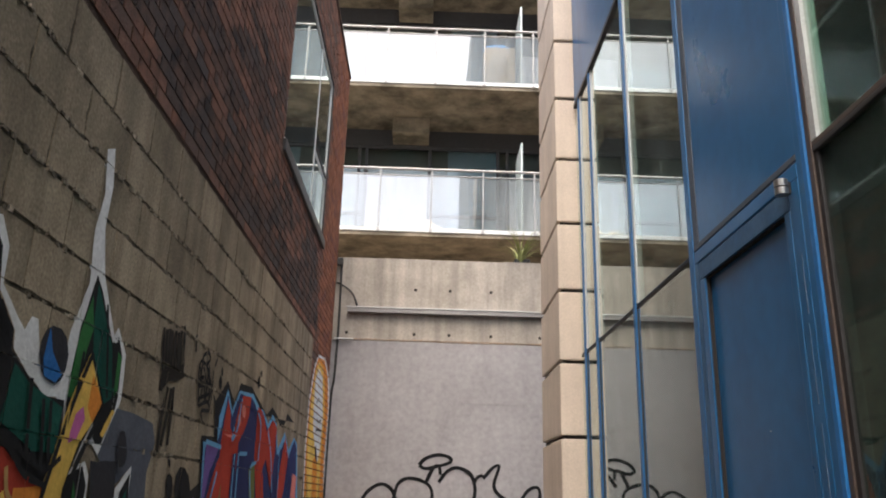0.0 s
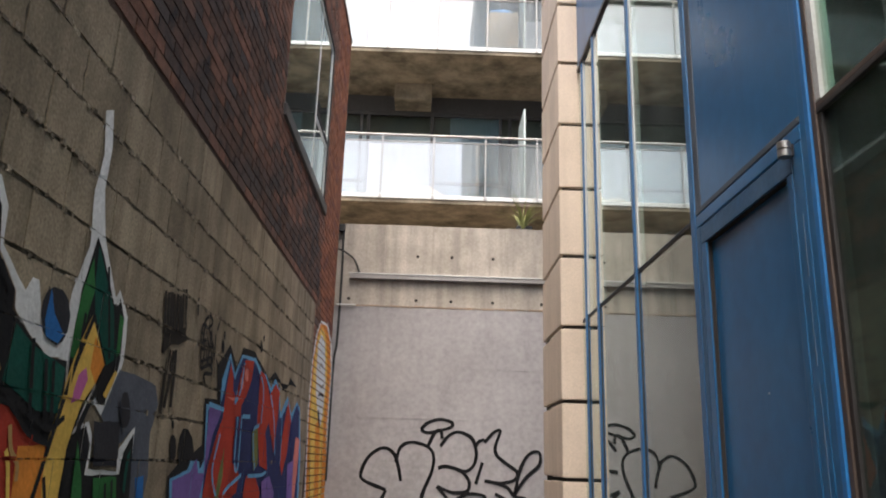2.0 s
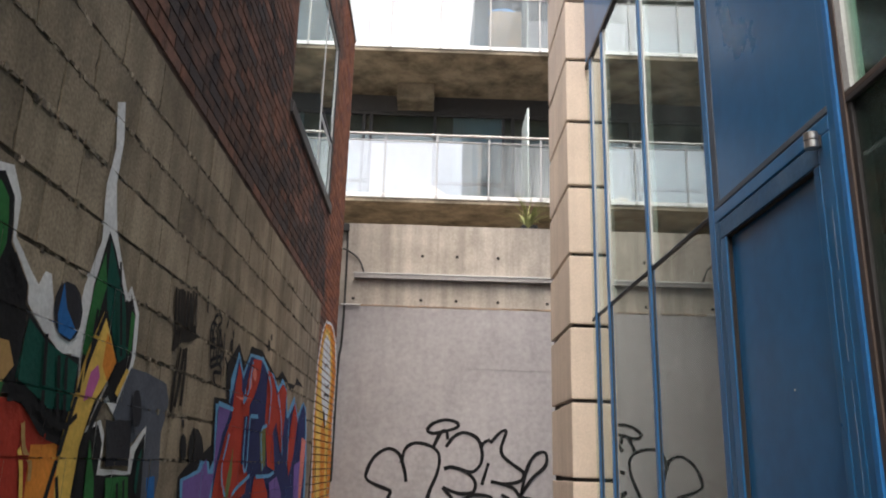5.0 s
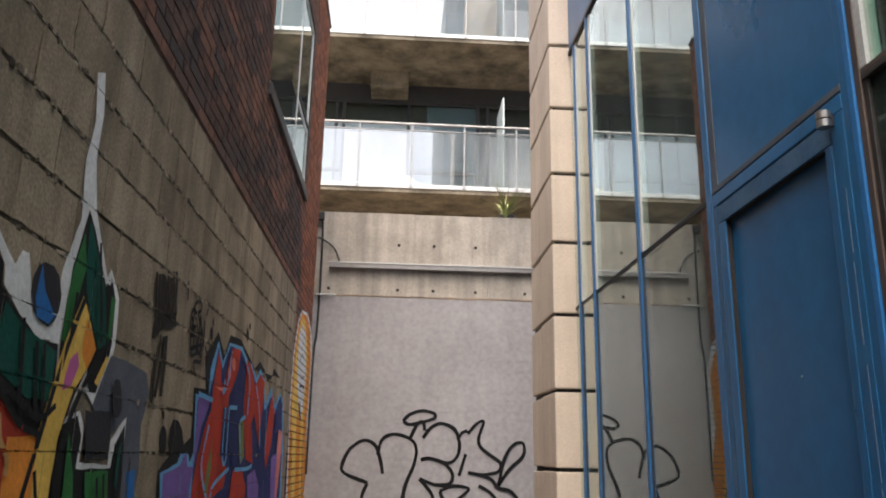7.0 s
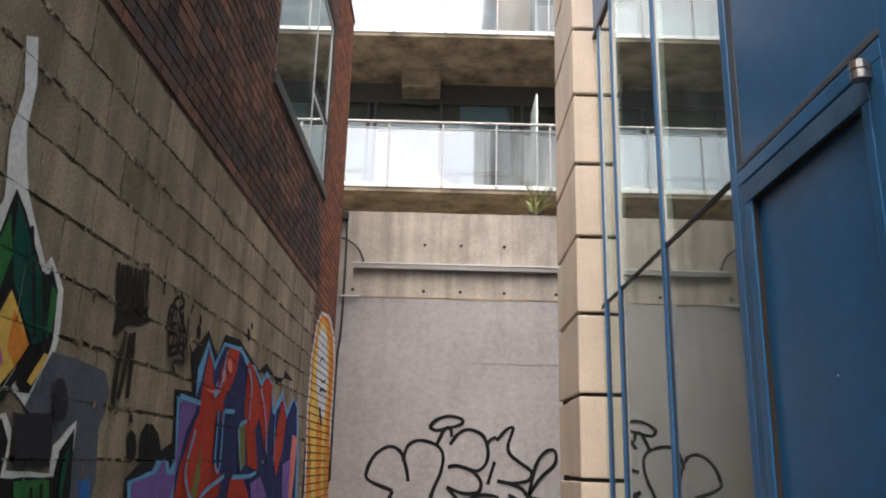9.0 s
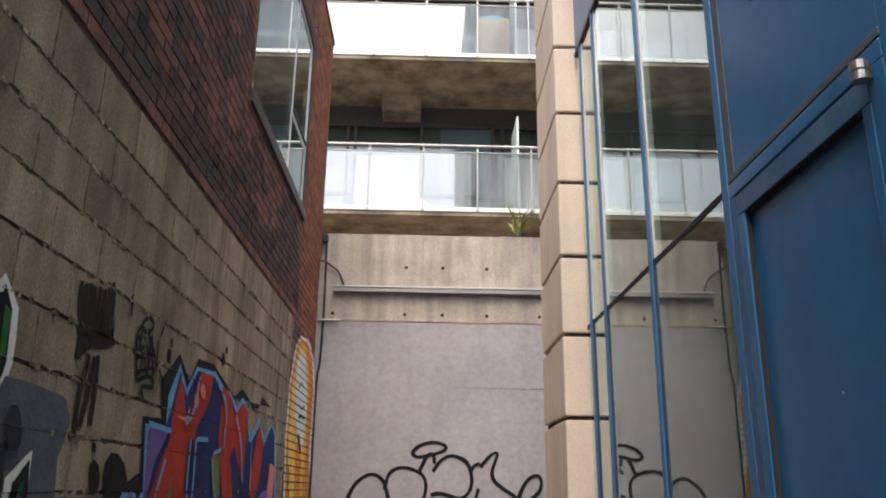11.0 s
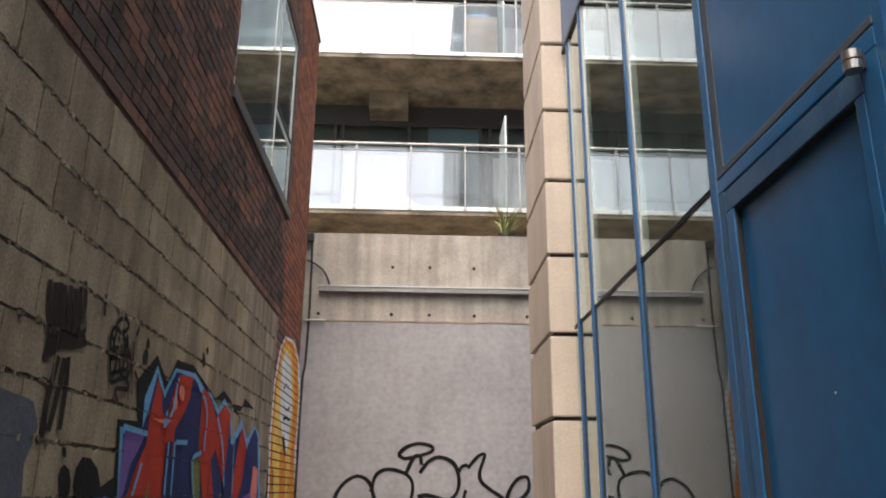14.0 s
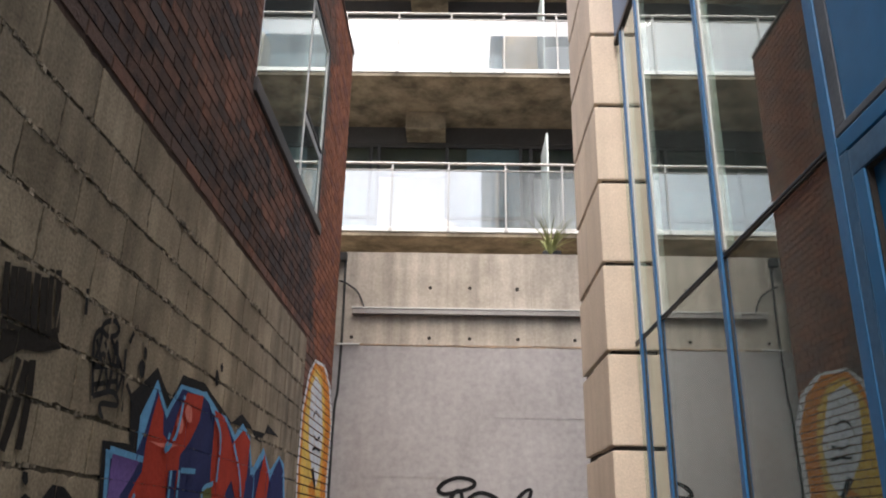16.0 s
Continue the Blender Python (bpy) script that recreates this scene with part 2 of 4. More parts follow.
def glide(points, steps=6):
    """A smooth curve through points (Catmull-Rom)."""
    p = [Vector(q) for q in points]
    p = [p[0] * 2 - p[1]] + p + [p[-1] * 2 - p[-2]]
    out = []
    for i in range(1, len(p) - 2):
        for s in range(steps):
            u = s / steps
            out.append(0.5 * (2 * p[i] + (p[i + 1] - p[i - 1]) * u + (2 * p[i - 1] - 5 * p[i] + 4 * p[i + 1] - p[i + 2]) * u * u
                              + (3 * p[i] - p[i - 1] - 3 * p[i + 1] + p[i + 2]) * u ** 3))
    return out + [p[-2]]


def tube(points, r, n=8):
    cu = bpy.data.curves.new("tube", "CURVE")
    cu.dimensions, cu.bevel_depth, cu.bevel_resolution = "3D", r, 2
    sp = cu.splines.new("POLY")
    path = glide(points)
    sp.points.add(len(path) - 1)
    for q, v in zip(sp.points, path):
        q.co = (*v, 1)
    ob = bpy.data.objects.new("tube", cu)
    me = bpy.data.meshes.new_from_object(ob)
    bm = bmesh.new()
    bm.from_mesh(me)
    bpy.data.objects.remove(ob)
    return bm


# ---- the setting ----
WEST, BRICKX, EAST, END = -1.20, -1.21, 1.31, 11.0
BLOCK_TOP, BLOCK_END, BRICK_END, BRICK_TOP = 3.05, 9.15, 10.8, 7.12
tagged(part("ground", boxes([(-400, 400, -400, 400, -0.3, 0.0)]), M["asphalt"]), "dark worn asphalt ground of the alley", "ground", kind="structure")

wall_west_lower = tagged(part("wall_west_lower", box(-1.6, WEST - 0.0042, -3, BLOCK_END - 0.005, 0, BLOCK_TOP - 0.005), M["mortar"]),
                         "grey-brown concrete block wall with rough mortar joints", "wall", kind="structure")
WIN = (6.75, 9.28, 4.23, 6.15)
wall_west_upper = tagged(part("wall_west_upper", boxes([
    (-1.6, BRICKX - 0.005, -3, WIN[0], BLOCK_TOP, BRICK_TOP), (-1.6, BRICKX - 0.006, WIN[0], WIN[1], BLOCK_TOP, WIN[2]),
    (-1.6, BRICKX - 0.006, WIN[0], WIN[1], WIN[3], BRICK_TOP), (-1.6, BRICKX - 0.006, WIN[1], BRICK_END - 0.005, BLOCK_TOP, BRICK_TOP),
    (-1.6, BRICKX - 0.006, BLOCK_END, BRICK_END - 0.005, 0, BLOCK_TOP)]), M["brick_mortar"]),
    "soot-dark red brick wall above the concrete blocks", "wall", kind="structure")
part("coping", box(-1.7, BRICKX + 0.012, -3, BRICK_END + 0.01, BRICK_TOP, BRICK_TOP + 0.05, 0.008), M["brick_mortar"], wall_west_upper, "thin dark coping")
tagged(part("wall_west_mass", boxes([(-9, -4.6, -3, 10.8, 0, 7.1), (-4.6, -1.6, -3, -2.7, 0, 7.1), (-4.6, -1.6, 10.5, 10.8, 0, 7.1), (-4.6, -1.6, -2.7, 10.5, 6.9, 7.1),
                                     (-4.6, -1.6, -2.7, 10.5, 3.0, 3.2)]), M["interior"]), "plain inner walls of the brick building", "wall", kind="structure")

wall_north = tagged(part("wall_north", boxes([(-4, 4, END, 11.3, 0, 4.53)]), M["concrete"]), "concrete end wall, bare above and grey painted below", "wall", kind="structure")
part("painted_field", box(-1.6, 2.4, END - 0.02, END - 0.001, 0, 3.40, 0.004), M["painted"], wall_north, "grey painted lower field")
tagged(part("terrace", boxes([(-8, 8, 11.3, 15.8, 3.6, 4.3)]), M["soffit"]), "concrete terrace slab behind the end wall", "floor", kind="structure")
# Unseen block, added so the guard glass mirrors a duller right side.
tagged(part("wall_reflection_block", boxes([(2.0, 14, -26, -12, 0, 28)]), M["plaster"]), "plain unseen block added to dull the guard-glass reflections", "wall", kind="structure")
tagged(part("wall_south", boxes([(-30, 30, -30, -29.5, 0, 7)]), M["plaster"]), "plain rendered wall across the street", "wall", kind="structure")


# ---- end wall details ----
def end_wall():
    edges = [-1.6, -1.16, -0.6, 0.03, 0.52, 1.0, 1.6, 2.4]
    for i, (a, b) in enumerate(zip(edges, edges[1:])):
        d = 0.006 + 0.005 * (i % 2)
        part("panel", box(a + 0.004, b - 0.004, END - d, END - 0.001, 3.425, 4.525 + 0.004 * (i % 3), 0.003), M["concrete"], wall_north)
    for z, xs in ((4.10, (-0.165, 0.295, 0.844)), (3.50, (-1.05, -0.165, 0.295, 0.844, 1.49))):
        for x in xs:
            # Each hole is a near-black disc in place of a shaded recess.
            part("tie_hole", rod((x, END - 0.0145, z), (x, END - 0.004, z), 0.021, 12), M["groove"], wall_north)
    rows = []
    for i in range(26):
        x = -1.55 + i * 0.15
        rows.append((x, x + 0.15, END - 0.0205 - random.random() * 0.005, END - 0.002, 3.398 + random.random() * 0.012, 3.412 + random.random() * 0.014))
    part("ledge", boxes(rows), M["rust"], wall_north, "ragged concrete lip")
    for z in (2.62, 1.98, 1.42):
        x, rows = -1.2, []
        while x < 1.6:
            w = random.uniform(0.08, 0.4)
            if random.random() < 0.75:
                rows.append((x, x + w, END - 0.0225 - random.random() * 0.001, END - 0.019, z + random.uniform(-0.004, 0.004), z + random.uniform(0.006, 0.011)))
            x += w
        part("board_mark", boxes(rows), M["painted"], wall_north, "faint formwork ridge under the paint")
    tray = thing("cable_tray", "long grey metal cable tray fixed across the end wall", "cable tray")
    part("channel", box(-1.05, 1.62, END - 0.075, END - 0.013, 3.765, 3.835, 0.006), M["tray"], tray)
    part("cover", box(-1.06, 1.63, END - 0.083, END - 0.07, 3.825, 3.842, 0.002), M["alu"], tray)
    cab = thing("cable", "black cable running down beside the tray", "cable")
    part("loop", tube([(-1.22, END - 0.05, 4.16), (-1.14, END - 0.05, 4.13), (-1.0, END - 0.05, 4.02), (-0.92, END - 0.05, 3.84)], 0.012), M["cable"], cab)
    part("drop", tube([(-1.17, END - 0.04, 4.45), (-1.16, END - 0.04, 4.1), (-1.155, END - 0.04, 3.5), (-1.165, END - 0.04, 2.9), (-1.19, END - 0.04, 2.6), (-1.19, END - 0.04, 1.2)], 0.014), M["cable"], cab)
    part("bracket", box(-1.24, -1.15, END - 0.09, END - 0.013, 4.40, 4.50, 0.006), M["cable"], cab)
    part("joint_pipe", rod((-1.2, END - 0.05, 3.41), (-0.95, END - 0.05, 3.41), 0.012), M["alu"], cab)
    plant = thing("spiky_plant", "spiky yellow-green grass plant on top of the end wall", "plant")
    bm = bmesh.new()
    for i in range(64):
        a, lean, h = random.uniform(0, 6.28), random.uniform(0.15, 0.62), random.uniform(0.32, 0.6)
        w, c = 0.013, Vector((1.25, 11.06, 4.55))
        d, s = Vector((math.cos(a), math.sin(a), 0)), Vector((-math.sin(a), math.cos(a), 0))
        prev = None
        for k in range(5):
            u = k / 4
            p = c + d * (lean * u * u + 0.04) + Vector((0, 0, h * (u - 0.25 * u * u * lean * 3)))
            ww = w * (1 - u * 0.9)
            cur = (bm.verts.new(p - s * ww), bm.verts.new(p + s * ww))
            if prev:
                bm.faces.new((prev[0], prev[1], cur[1], cur[0]))
            prev = cur
    part("leaves", bm, M["leaf"], plant)
    part("pot", box(1.16, 1.38, 11.02, 11.24, 4.53, 4.60, 0.02), M["cable"], plant)


end_wall()

# ---- the stone pier ----
PX, PY = 1.127, 7.38
wall_pier = tagged(part("wall_pier", box(PX + 0.035, 3.2, PY + 0.035, 8.42, 0, 9.9), M["groove"]), "beige rusticated cast-stone pier with deep joints", "pier", kind="structure")
for k in range(-2, 14):
    z0, z1 = 1.345 + 0.6165 * k + 0.015, 1.345 + 0.6165 * (k + 1) - 0.015
    z0 = max(z0, 0)
    if z1 > z0:
        part("stone", box(PX, 1.9, PY, 7.93, z0, z1, 0.010), M["stone"], wall_pier)
        part("stone", box(PX + 0.004, 1.9, 7.955, 8.42, z0 + 0.008, z1 - 0.008, 0.006), M["stone"], wall_pier)

# ---- blue shop front ----
# Slab added to dim the lower panes, cross wall to split the light.
wall_east = tagged(part("wall_east", boxes([(EAST + 0.06, 6, -2.0, 7.34, 5.35, 6.9), (EAST + 0.06, 6, -2.2, -2.0, 0, 6.9), (5.8, 6, -2, 7.34, 0, 5.35), (EAST + 0.1, 5.8, 7.22, 7.34, 0, 5.35),
                                            (EAST + 0.1, 6, -2, 7.34, 0, 0.05), (EAST + 0.1, 5.8, 4.5, 7.22, 2.52, 2.61),
                                            (EAST + 0.1, 5.8, 4.4, 4.5, 0.05, 5.35)]), M["shop_interior"]), "plain shop inner walls with added light-dividing slab and partition", "wall", kind="structure")
part("fascia", box(EAST - 0.005, EAST + 0.058, 4.581, 7.36, 4.972, 6.9, 0.004), M["blue"], wall_east, "blue painted metal cladding")
part("fascia", box(EAST - 0.005, EAST + 0.058, -2.2, 4.442, 6.201, 6.9, 0.004), M["blue"], wall_east, "blue painted metal cladding")


def shop_front():
    w = thing("window_2", "tall shop window in slim blue metal framing", "window", kind="structure")
    bays = ((7.155, 7.20), (6.705, 6.75), (5.61, 5.655))
    for y0, y1 in bays:
        part("mullion", box(EAST - 0.012, EAST + 0.04, y0, y1, 0, 4.95, 0.003), M["blue_edge"], w)
        # Bead only above the transom: its bright sky reflection is put into the colour.
        part("bead", box(EAST - 0.002, EAST + 0.012, y0 - 0.034, y0 - 0.001, 2.646, 4.94, 0.002), M["alu"], w, "pale bead strip, upper half only")
        part("gasket", box(EAST - 0.001, EAST + 0.012, y0 - 0.014, y0 - 0.001, 0.12, 2.61, 0.002), M["dark_metal"], w, "dark rubber gasket")
    part("head", box(EAST - 0.015, EAST + 0.04, 4.581, 7.36, 4.93, 4.97, 0.004), M["dark_metal"], w)
    part("sill", box(EAST - 0.015, EAST + 0.04, 4.581, 7.36, 0.0, 0.12, 0.004), M["blue"], w)
    for a, b in ((4.575, 5.608), (5.657, 6.703), (6.752, 7.153), (7.202, 7.36)):
        part("transom", box(EAST - 0.004, EAST + 0.03, a, b, 2.613, 2.619, 0.001), M["dark_metal"], w)
        part("transom", box(EAST - 0.002, EAST + 0.03, a, b, 2.630, 2.637, 0.001), M["sealant"], w)
        for z0, z1 in ((0.12, 2.613), (2.637, 4.93)):
            p = part("pane", box(EAST + 0.004, EAST + 0.012, a, b, z0, z1), M["pane"], w)
            p.visible_shadow = False
    part("sealant_strip", box(EAST - 0.008, EAST + 0.05, 4.444, 4.508, 2.66, 6.9, 0.003), M["sealant"], w)
    part("jamb", box(EAST - 0.014, EAST + 0.05, 4.509, 4.572, 0, 6.9, 0.004), M["blue_edge"], w)

    d = thing("door_1", "closed blue metal door with a sunken panel and weathered frame", "door", kind="structure")
    part("upper_panel", box(EAST - 0.004, EAST + 0.05, 3.422, 4.442, 2.66, 6.2, 0.004), M["blue"], d, "flat blue panel over the door")
    part("seam", box(EAST - 0.011, EAST + 0.04, 3.422, 4.507, 2.632, 2.658, 0.003), M["sealant"], d, "weathered grey seam")
    part("frame_head", box(EAST - 0.012, EAST + 0.05, 3.422, 4.507, 2.567, 2.625, 0.004), M["blue"], d)
    part("frame_jamb", box(EAST - 0.012, EAST + 0.05, 4.453, 4.507, 0.0, 2.565, 0.004), M["worn_jamb"], d)
    # Near-black filler gives the frame gap its shade.
    part("frame_gap", boxes([(EAST - 0.002, EAST + 0.02, 3.502, 4.452, 2.556, 2.566), (EAST - 0.002, EAST + 0.02, 4.445, 4.452, 0, 2.555)]), M["groove"], d)
    part("rail", box(EAST - 0.014, EAST + 0.045, 3.502, 4.444, 2.472, 2.555, 0.004), M["worn_jamb"], d)
    part("stile", box(EAST - 0.014, EAST + 0.045, 4.380, 4.444, 0.01, 2.470, 0.004), M["blue"], d)
    part("stile", box(EAST - 0.014, EAST + 0.045, 3.502, 3.545, 0.01, 2.470, 0.004), M["blue"], d)
    # Near-black strip stands in for the shadow line round the sunken panel.
    part("bead", boxes([(EAST - 0.006, EAST + 0.02, 3.546, 4.372, 2.464, 2.4715), (EAST - 0.006, EAST + 0.02, 4.372, 4.3795, 0.01, 2.4715)]), M["groove"], d, "dark strip painted for the shadow round the panel")
    part("panel", box(EAST + 0.012, EAST + 0.035, 3.546, 4.378, 0.01, 2.470), M["blue"], d)
    for z in (2.520, 2.551):
        part("pivot", rod((EAST - 0.045, 3.478, z), (EAST - 0.045, 3.478, z + 0.026), 0.024, 18), M["steel"], d, "steel hinge pivot")
    part("pivot_arm", box(EAST - 0.045, EAST - 0.013, 3.468, 3.490, 2.525, 2.57, 0.003), M["dark_metal"], d)
    part("paint_chip", rod((EAST + 0.0105, 3.892, 1.73), (EAST + 0.0125, 3.892, 1.73), 0.004, 8), M["alu"], d)
    part("post", box(EAST - 0.010, EAST + 0.06, 3.377, 3.421, 0.0, 6.2, 0.004), M["blue"], d)
    part("post", box(EAST - 0.012, EAST + 0.06, 3.422, 3.500, 0.0, 2.565, 0.004), M["blue"], d)
    for z0, z1, y in ((0.0, 1.35, 3.452), (1.37, 1.72, 3.450), (1.78, 2.05, 3.454), (2.08, 2.30, 3.449)):
        part("weather_line", box(EAST - 0.0135, EAST, y, y + 0.007, z0, z1, 0.001), M["worn_blue"], d, "chalky worn line")
    part("post_edge", box(EAST - 0.014, EAST + 0.06, 3.347, 3.376, 0.0, 6.2, 0.003), M["blue_bright"], d, "bright blue edge strip")

    s = thing("window_3", "dark shop window beside the door", "window", kind="structure")
    part("mullion", box(EAST - 0.006, EAST + 0.05, 3.315, 3.3455, 0, 6.2, 0.003), M["bronze"], s, "bronze-brown window post")
    part("gasket", box(EAST + 0.001, EAST + 0.05, 3.290, 3.314, 0, 2.612, 0.003), M["dark_metal"], s)
    for y in (0.6, -1.97):
        part("mullion", box(EAST + 0.004, EAST + 0.05, y - 0.012, y + 0.024, 0, 6.2, 0.004), M["dark_metal"], s)
    part("mullion_bead", box(EAST - 0.003, EAST + 0.05, 3.276, 3.314, 2.655, 6.2, 0.002), M["alu"], s, "pale bead strip, upper half only")
    part("transom", box(EAST - 0.004, EAST + 0.05, -1.95, 3.314, 2.613, 2.632, 0.003), M["dark_metal"], s)
    part("transom", box(EAST - 0.002, EAST + 0.05, -1.95, 3.314, 2.633, 2.654, 0.003), M["bronze"], s)
    for a, b in ((-1.94, 0.585), (0.628, 3.289)):
        for z0, z1 in ((0.0, 2.612), (2.655, 6.2)):
            p = part("pane", box(EAST + 0.012, EAST + 0.02, a, b, z0, z1), M["pane_dark"], s)
            p.visible_shadow = False
    # boxed-in columns behind the glass
    c = thing("column", "pale boxed column standing behind the shop glass", "column", kind="structure")
    part("casing", box(1.75, 1.87, 3.74, 3.88, 0.05, 2.52, 0.006), M["interior"], c)
    part("conduit", rod((1.72, 3.80, 0.05), (1.72, 3.80, 2.52), 0.012), M["alu"], c)
    part("casing", box(1.75, 1.82, 3.63, 3.69, 0.05, 2.34, 0.006), M["interior"], c)


shop_front()


# ---- window in the brick wall ----
def brick_window():
    y0, y1, z0, z1 = WIN
    w = thing("window_1", "large white-framed window set in the brick wall", "window", kind="structure")
    x0, x1 = -1.28, -1.224
    part("frame", boxes([(x0, x1, y0, y0 + 0.05, z0, z1), (x0, x1, y1 - 0.05, y1, z0, z1), (x0, x1, y0 + 0.05, y1 - 0.05, z0, z0 + 0.05), (x0, x1, y0 + 0.05, y1 - 0.05, z1 - 0.05, z1)]), M["alu"], w)
    part("mullion", box(x0 + 0.003, x1 - 0.003, 8.375, 8.415, z0 + 0.05, z1 - 0.05, 0.004), M["alu"], w)
    part("transom", box(x0 + 0.003, x1 - 0.003, 8.42, y1 - 0.05, 4.86, 4.92, 0.004), M["alu"], w)
    part("seal", box(x1 - 0.004, x1 + 0.012, 8.42, y1 - 0.05, 4.925, 4.95, 0.002), M["dark_metal"], w)
    for a, b, c, d in ((y0 + 0.05, 8.36, z0 + 0.05, z1 - 0.05), (8.42, y1 - 0.05, z0 + 0.05, 4.86), (8.42, y1 - 0.05, 4.92, z1 - 0.05)):
        p = part("pane", box(-1.240, -1.232, a, b, c, d), M["pane"], w)
        p.visible_shadow = False
    part("sill", box(-1.36, -1.183, y0 - 0.05, y1 + 0.06, z0 - 0.12, z0 - 0.012, 0.008), M["dark_metal"], w, "projecting dark sill")
    part("reveal", boxes([(-1.222, -1.208, y1 - 0.012, y1 - 0.001, z0, z1), (-1.222, -1.208, y0, y1 - 0.013, z1 - 0.012, z1 - 0.001)]), M["dark_metal"], w)


brick_window()

# ---- apartment building with balconies ----
FRONT, BACK, FLOOR0, STOREY = 14.0, 15.8, 5.88, 2.966
flats = thing("apartment_building", "concrete apartment building with glass-fronted balconies", "building")
part("wall", boxes([(-9, 9, BACK + 0.25, 24, 0, 20.6), (-9, -6, BACK, BACK + 0.25, 0, 20.6), (6, 9, BACK, BACK + 0.25, 0, 20.6), (-6, 6, BACK, BACK + 0.25, 0, FLOOR0)]), M["interior"], flats)
part("roof", box(-9.1, 9.1, 13.9, 24.1, 20.6, 20.8), M["soffit"], flats)


def storey(k):
    z = FLOOR0 + STOREY * k
    b = part("balcony", box(-7, 7, FRONT, BACK + 0.2, z, z + 0.13, 0.008), M["soffit"], flats, "concrete balcony slab with a glass guard")
    part("kerb", box(-7, 7, FRONT - 0.02, FRONT + 0.05, z + 0.075, z + 0.15, 0.004), M["alu"], b)
    part("top_rail", rod((-7, FRONT, z + 1.29), (7, FRONT, z + 1.29), 0.024, 12), M["rail"], b)
    part("glass_rail", box(-7, 7, FRONT - 0.015, FRONT + 0.015, z + 1.16, z + 1.175, 0.003), M["rail"], b)
    for i in range(-7, 8):
        x = i * 0.932
        part("post", boxes([(x - 0.011, x + 0.011, FRONT - 0.03, FRONT - 0.006, z + 0.1, z + 1.28), (x - 0.028, x + 0.028, FRONT - 0.036, FRONT - 0.022, z + 0.07, z + 0.125),
                            (x - 0.022, x + 0.022, FRONT - 0.034, FRONT - 0.015, z + 1.17, z + 1.20)]), M["rail"], b)
        p = part("guard_pane", box(x + 0.008, x + 0.924, FRONT - 0.005, FRONT + 0.005, z + 0.155, z + 1.15), M["guard"], b)
        p.visible_shadow = False
    zt = z + STOREY
    part("beam", box(-0.84, -0.09, 15.22, BACK, zt - 0.35, zt - 0.002, 0.015), M["soffit"], b, "dropped concrete beam end")
    win = part("window", boxes([(x - 0.03, x + 0.03, BACK + 0.05, BACK + 0.12, z + 0.13, zt) for x in (-4.2, -2.9, -1.53, -1.38, -0.06, 1.36, 1.56, 2.9, 4.2)]
                               + [(-6, 6, BACK + 0.055, BACK + 0.115, z + h, z + h + 0.06) for h in (0.14, 1.05, STOREY - 0.42)]), M["facade"], flats, "dark framed balcony window wall")
    part("pane", box(-6, 6, BACK + 0.08, BACK + 0.09, z + 0.14, zt), M["pane_flat"], win).visible_shadow = False
    part("door_panel", box(-1.35, -0.09, BACK + 0.045, BACK + 0.054, z + 0.2, z + 1.9), M["alu"], win, "pale grey solid panel in a balcony bay")
    part("blind", box(-2.87, -1.56, BACK + 0.13, BACK + 0.14, z + 0.2, z + 1.7), M["frosted"], win, "white roller blind")
    part("spandrel", box(-6, 6, BACK + 0.03, BACK + 0.05, zt - 0.36, zt), M["facade"], win)
    rows = []
    for i in range(17):
        x = 0.32 + i * 0.06
        rows.append((x, x + 0.05, BACK + 0.10 + 0.015 * (i % 2), BACK + 0.115 + 0.015 * (i % 2), z + 0.2, zt - 0.4))
    part("curtain", boxes(rows), M["curtain"], win)
    # Extra pale panel, added to brighten the dark right bay.
    part("door_panel", box(1.60, 2.86, BACK + 0.045, BACK + 0.054, z + 0.2, z + 1.9), M["alu"], win, "pale grey solid panel in a balcony bay")
    part("divider", box(1.64, 1.67, 14.12, 15.0, z + 0.13, z + 1.95, 0.004), M["frosted"], b, "frosted privacy divider")
    part("downlight", rod((2.3, 14.9, zt - 0.12), (2.3, 14.9, zt - 0.002), 0.05, 12), M["cable"], b)


for k in range(5):
    storey(k)


def balcony_things():
    for (x0, x1, h, fl) in ((-1.1, 0.5, 0.42, 0), (-1.6, 0.2, 0.3, 1)):
        z = FLOOR0 + STOREY * fl + 0.13
        bm = bmesh.new()
        bmesh.ops.create_grid(bm, x_segments=24, y_segments=8, size=0.5)
        for v in bm.verts:
            u, w = v.co.x + 0.5, v.co.y + 0.5
            hgt = h * (math.sin(math.pi * u) ** 0.6) * (math.sin(math.pi * w) ** 0.4) * (0.75 + 0.5 * noise.noise((u * 4, w * 3, fl)))
            v.co = (x0 + (x1 - x0) * u, 14.25 + 0.6 * w, z + 0.004 + max(hgt, 0))
        c = thing("draped_cover", "cream cloth cover draped over balcony furniture", "cover", group="balcony covers")
        part("cloth", bm, M["cloth"], c)
    z = FLOOR0 + STOREY + 0.13
    cab = thing("storage_cabinet", "tan storage cabinet standing on the balcony", "cabinet")
    part("body", box(0.95, 1.56, 14.35, 14.85, z, z + 1.02, 0.01), M["tan"], cab)
    part("plinth", box(0.97, 1.54, 14.33, 14.349, z, z + 0.24, 0.003), M["cable"], cab)
    bm = bmesh.new()
    bmesh.ops.create_icosphere(bm, subdivisions=3, radius=1)
    for v in bm.verts:
        v.co = Vector((1.22 + 0.30 * v.co.x, 14.55 + 0.14 * v.co.y, z + 1.085 + 0.08 * v.co.z + 0.03 * noise.noise(v.co * 2.3)))
    t = thing("blue_cover", "crumpled bright blue plastic cover on the cabinet", "cover")
    part("sheet", bm, M["blue_cloth"], t)


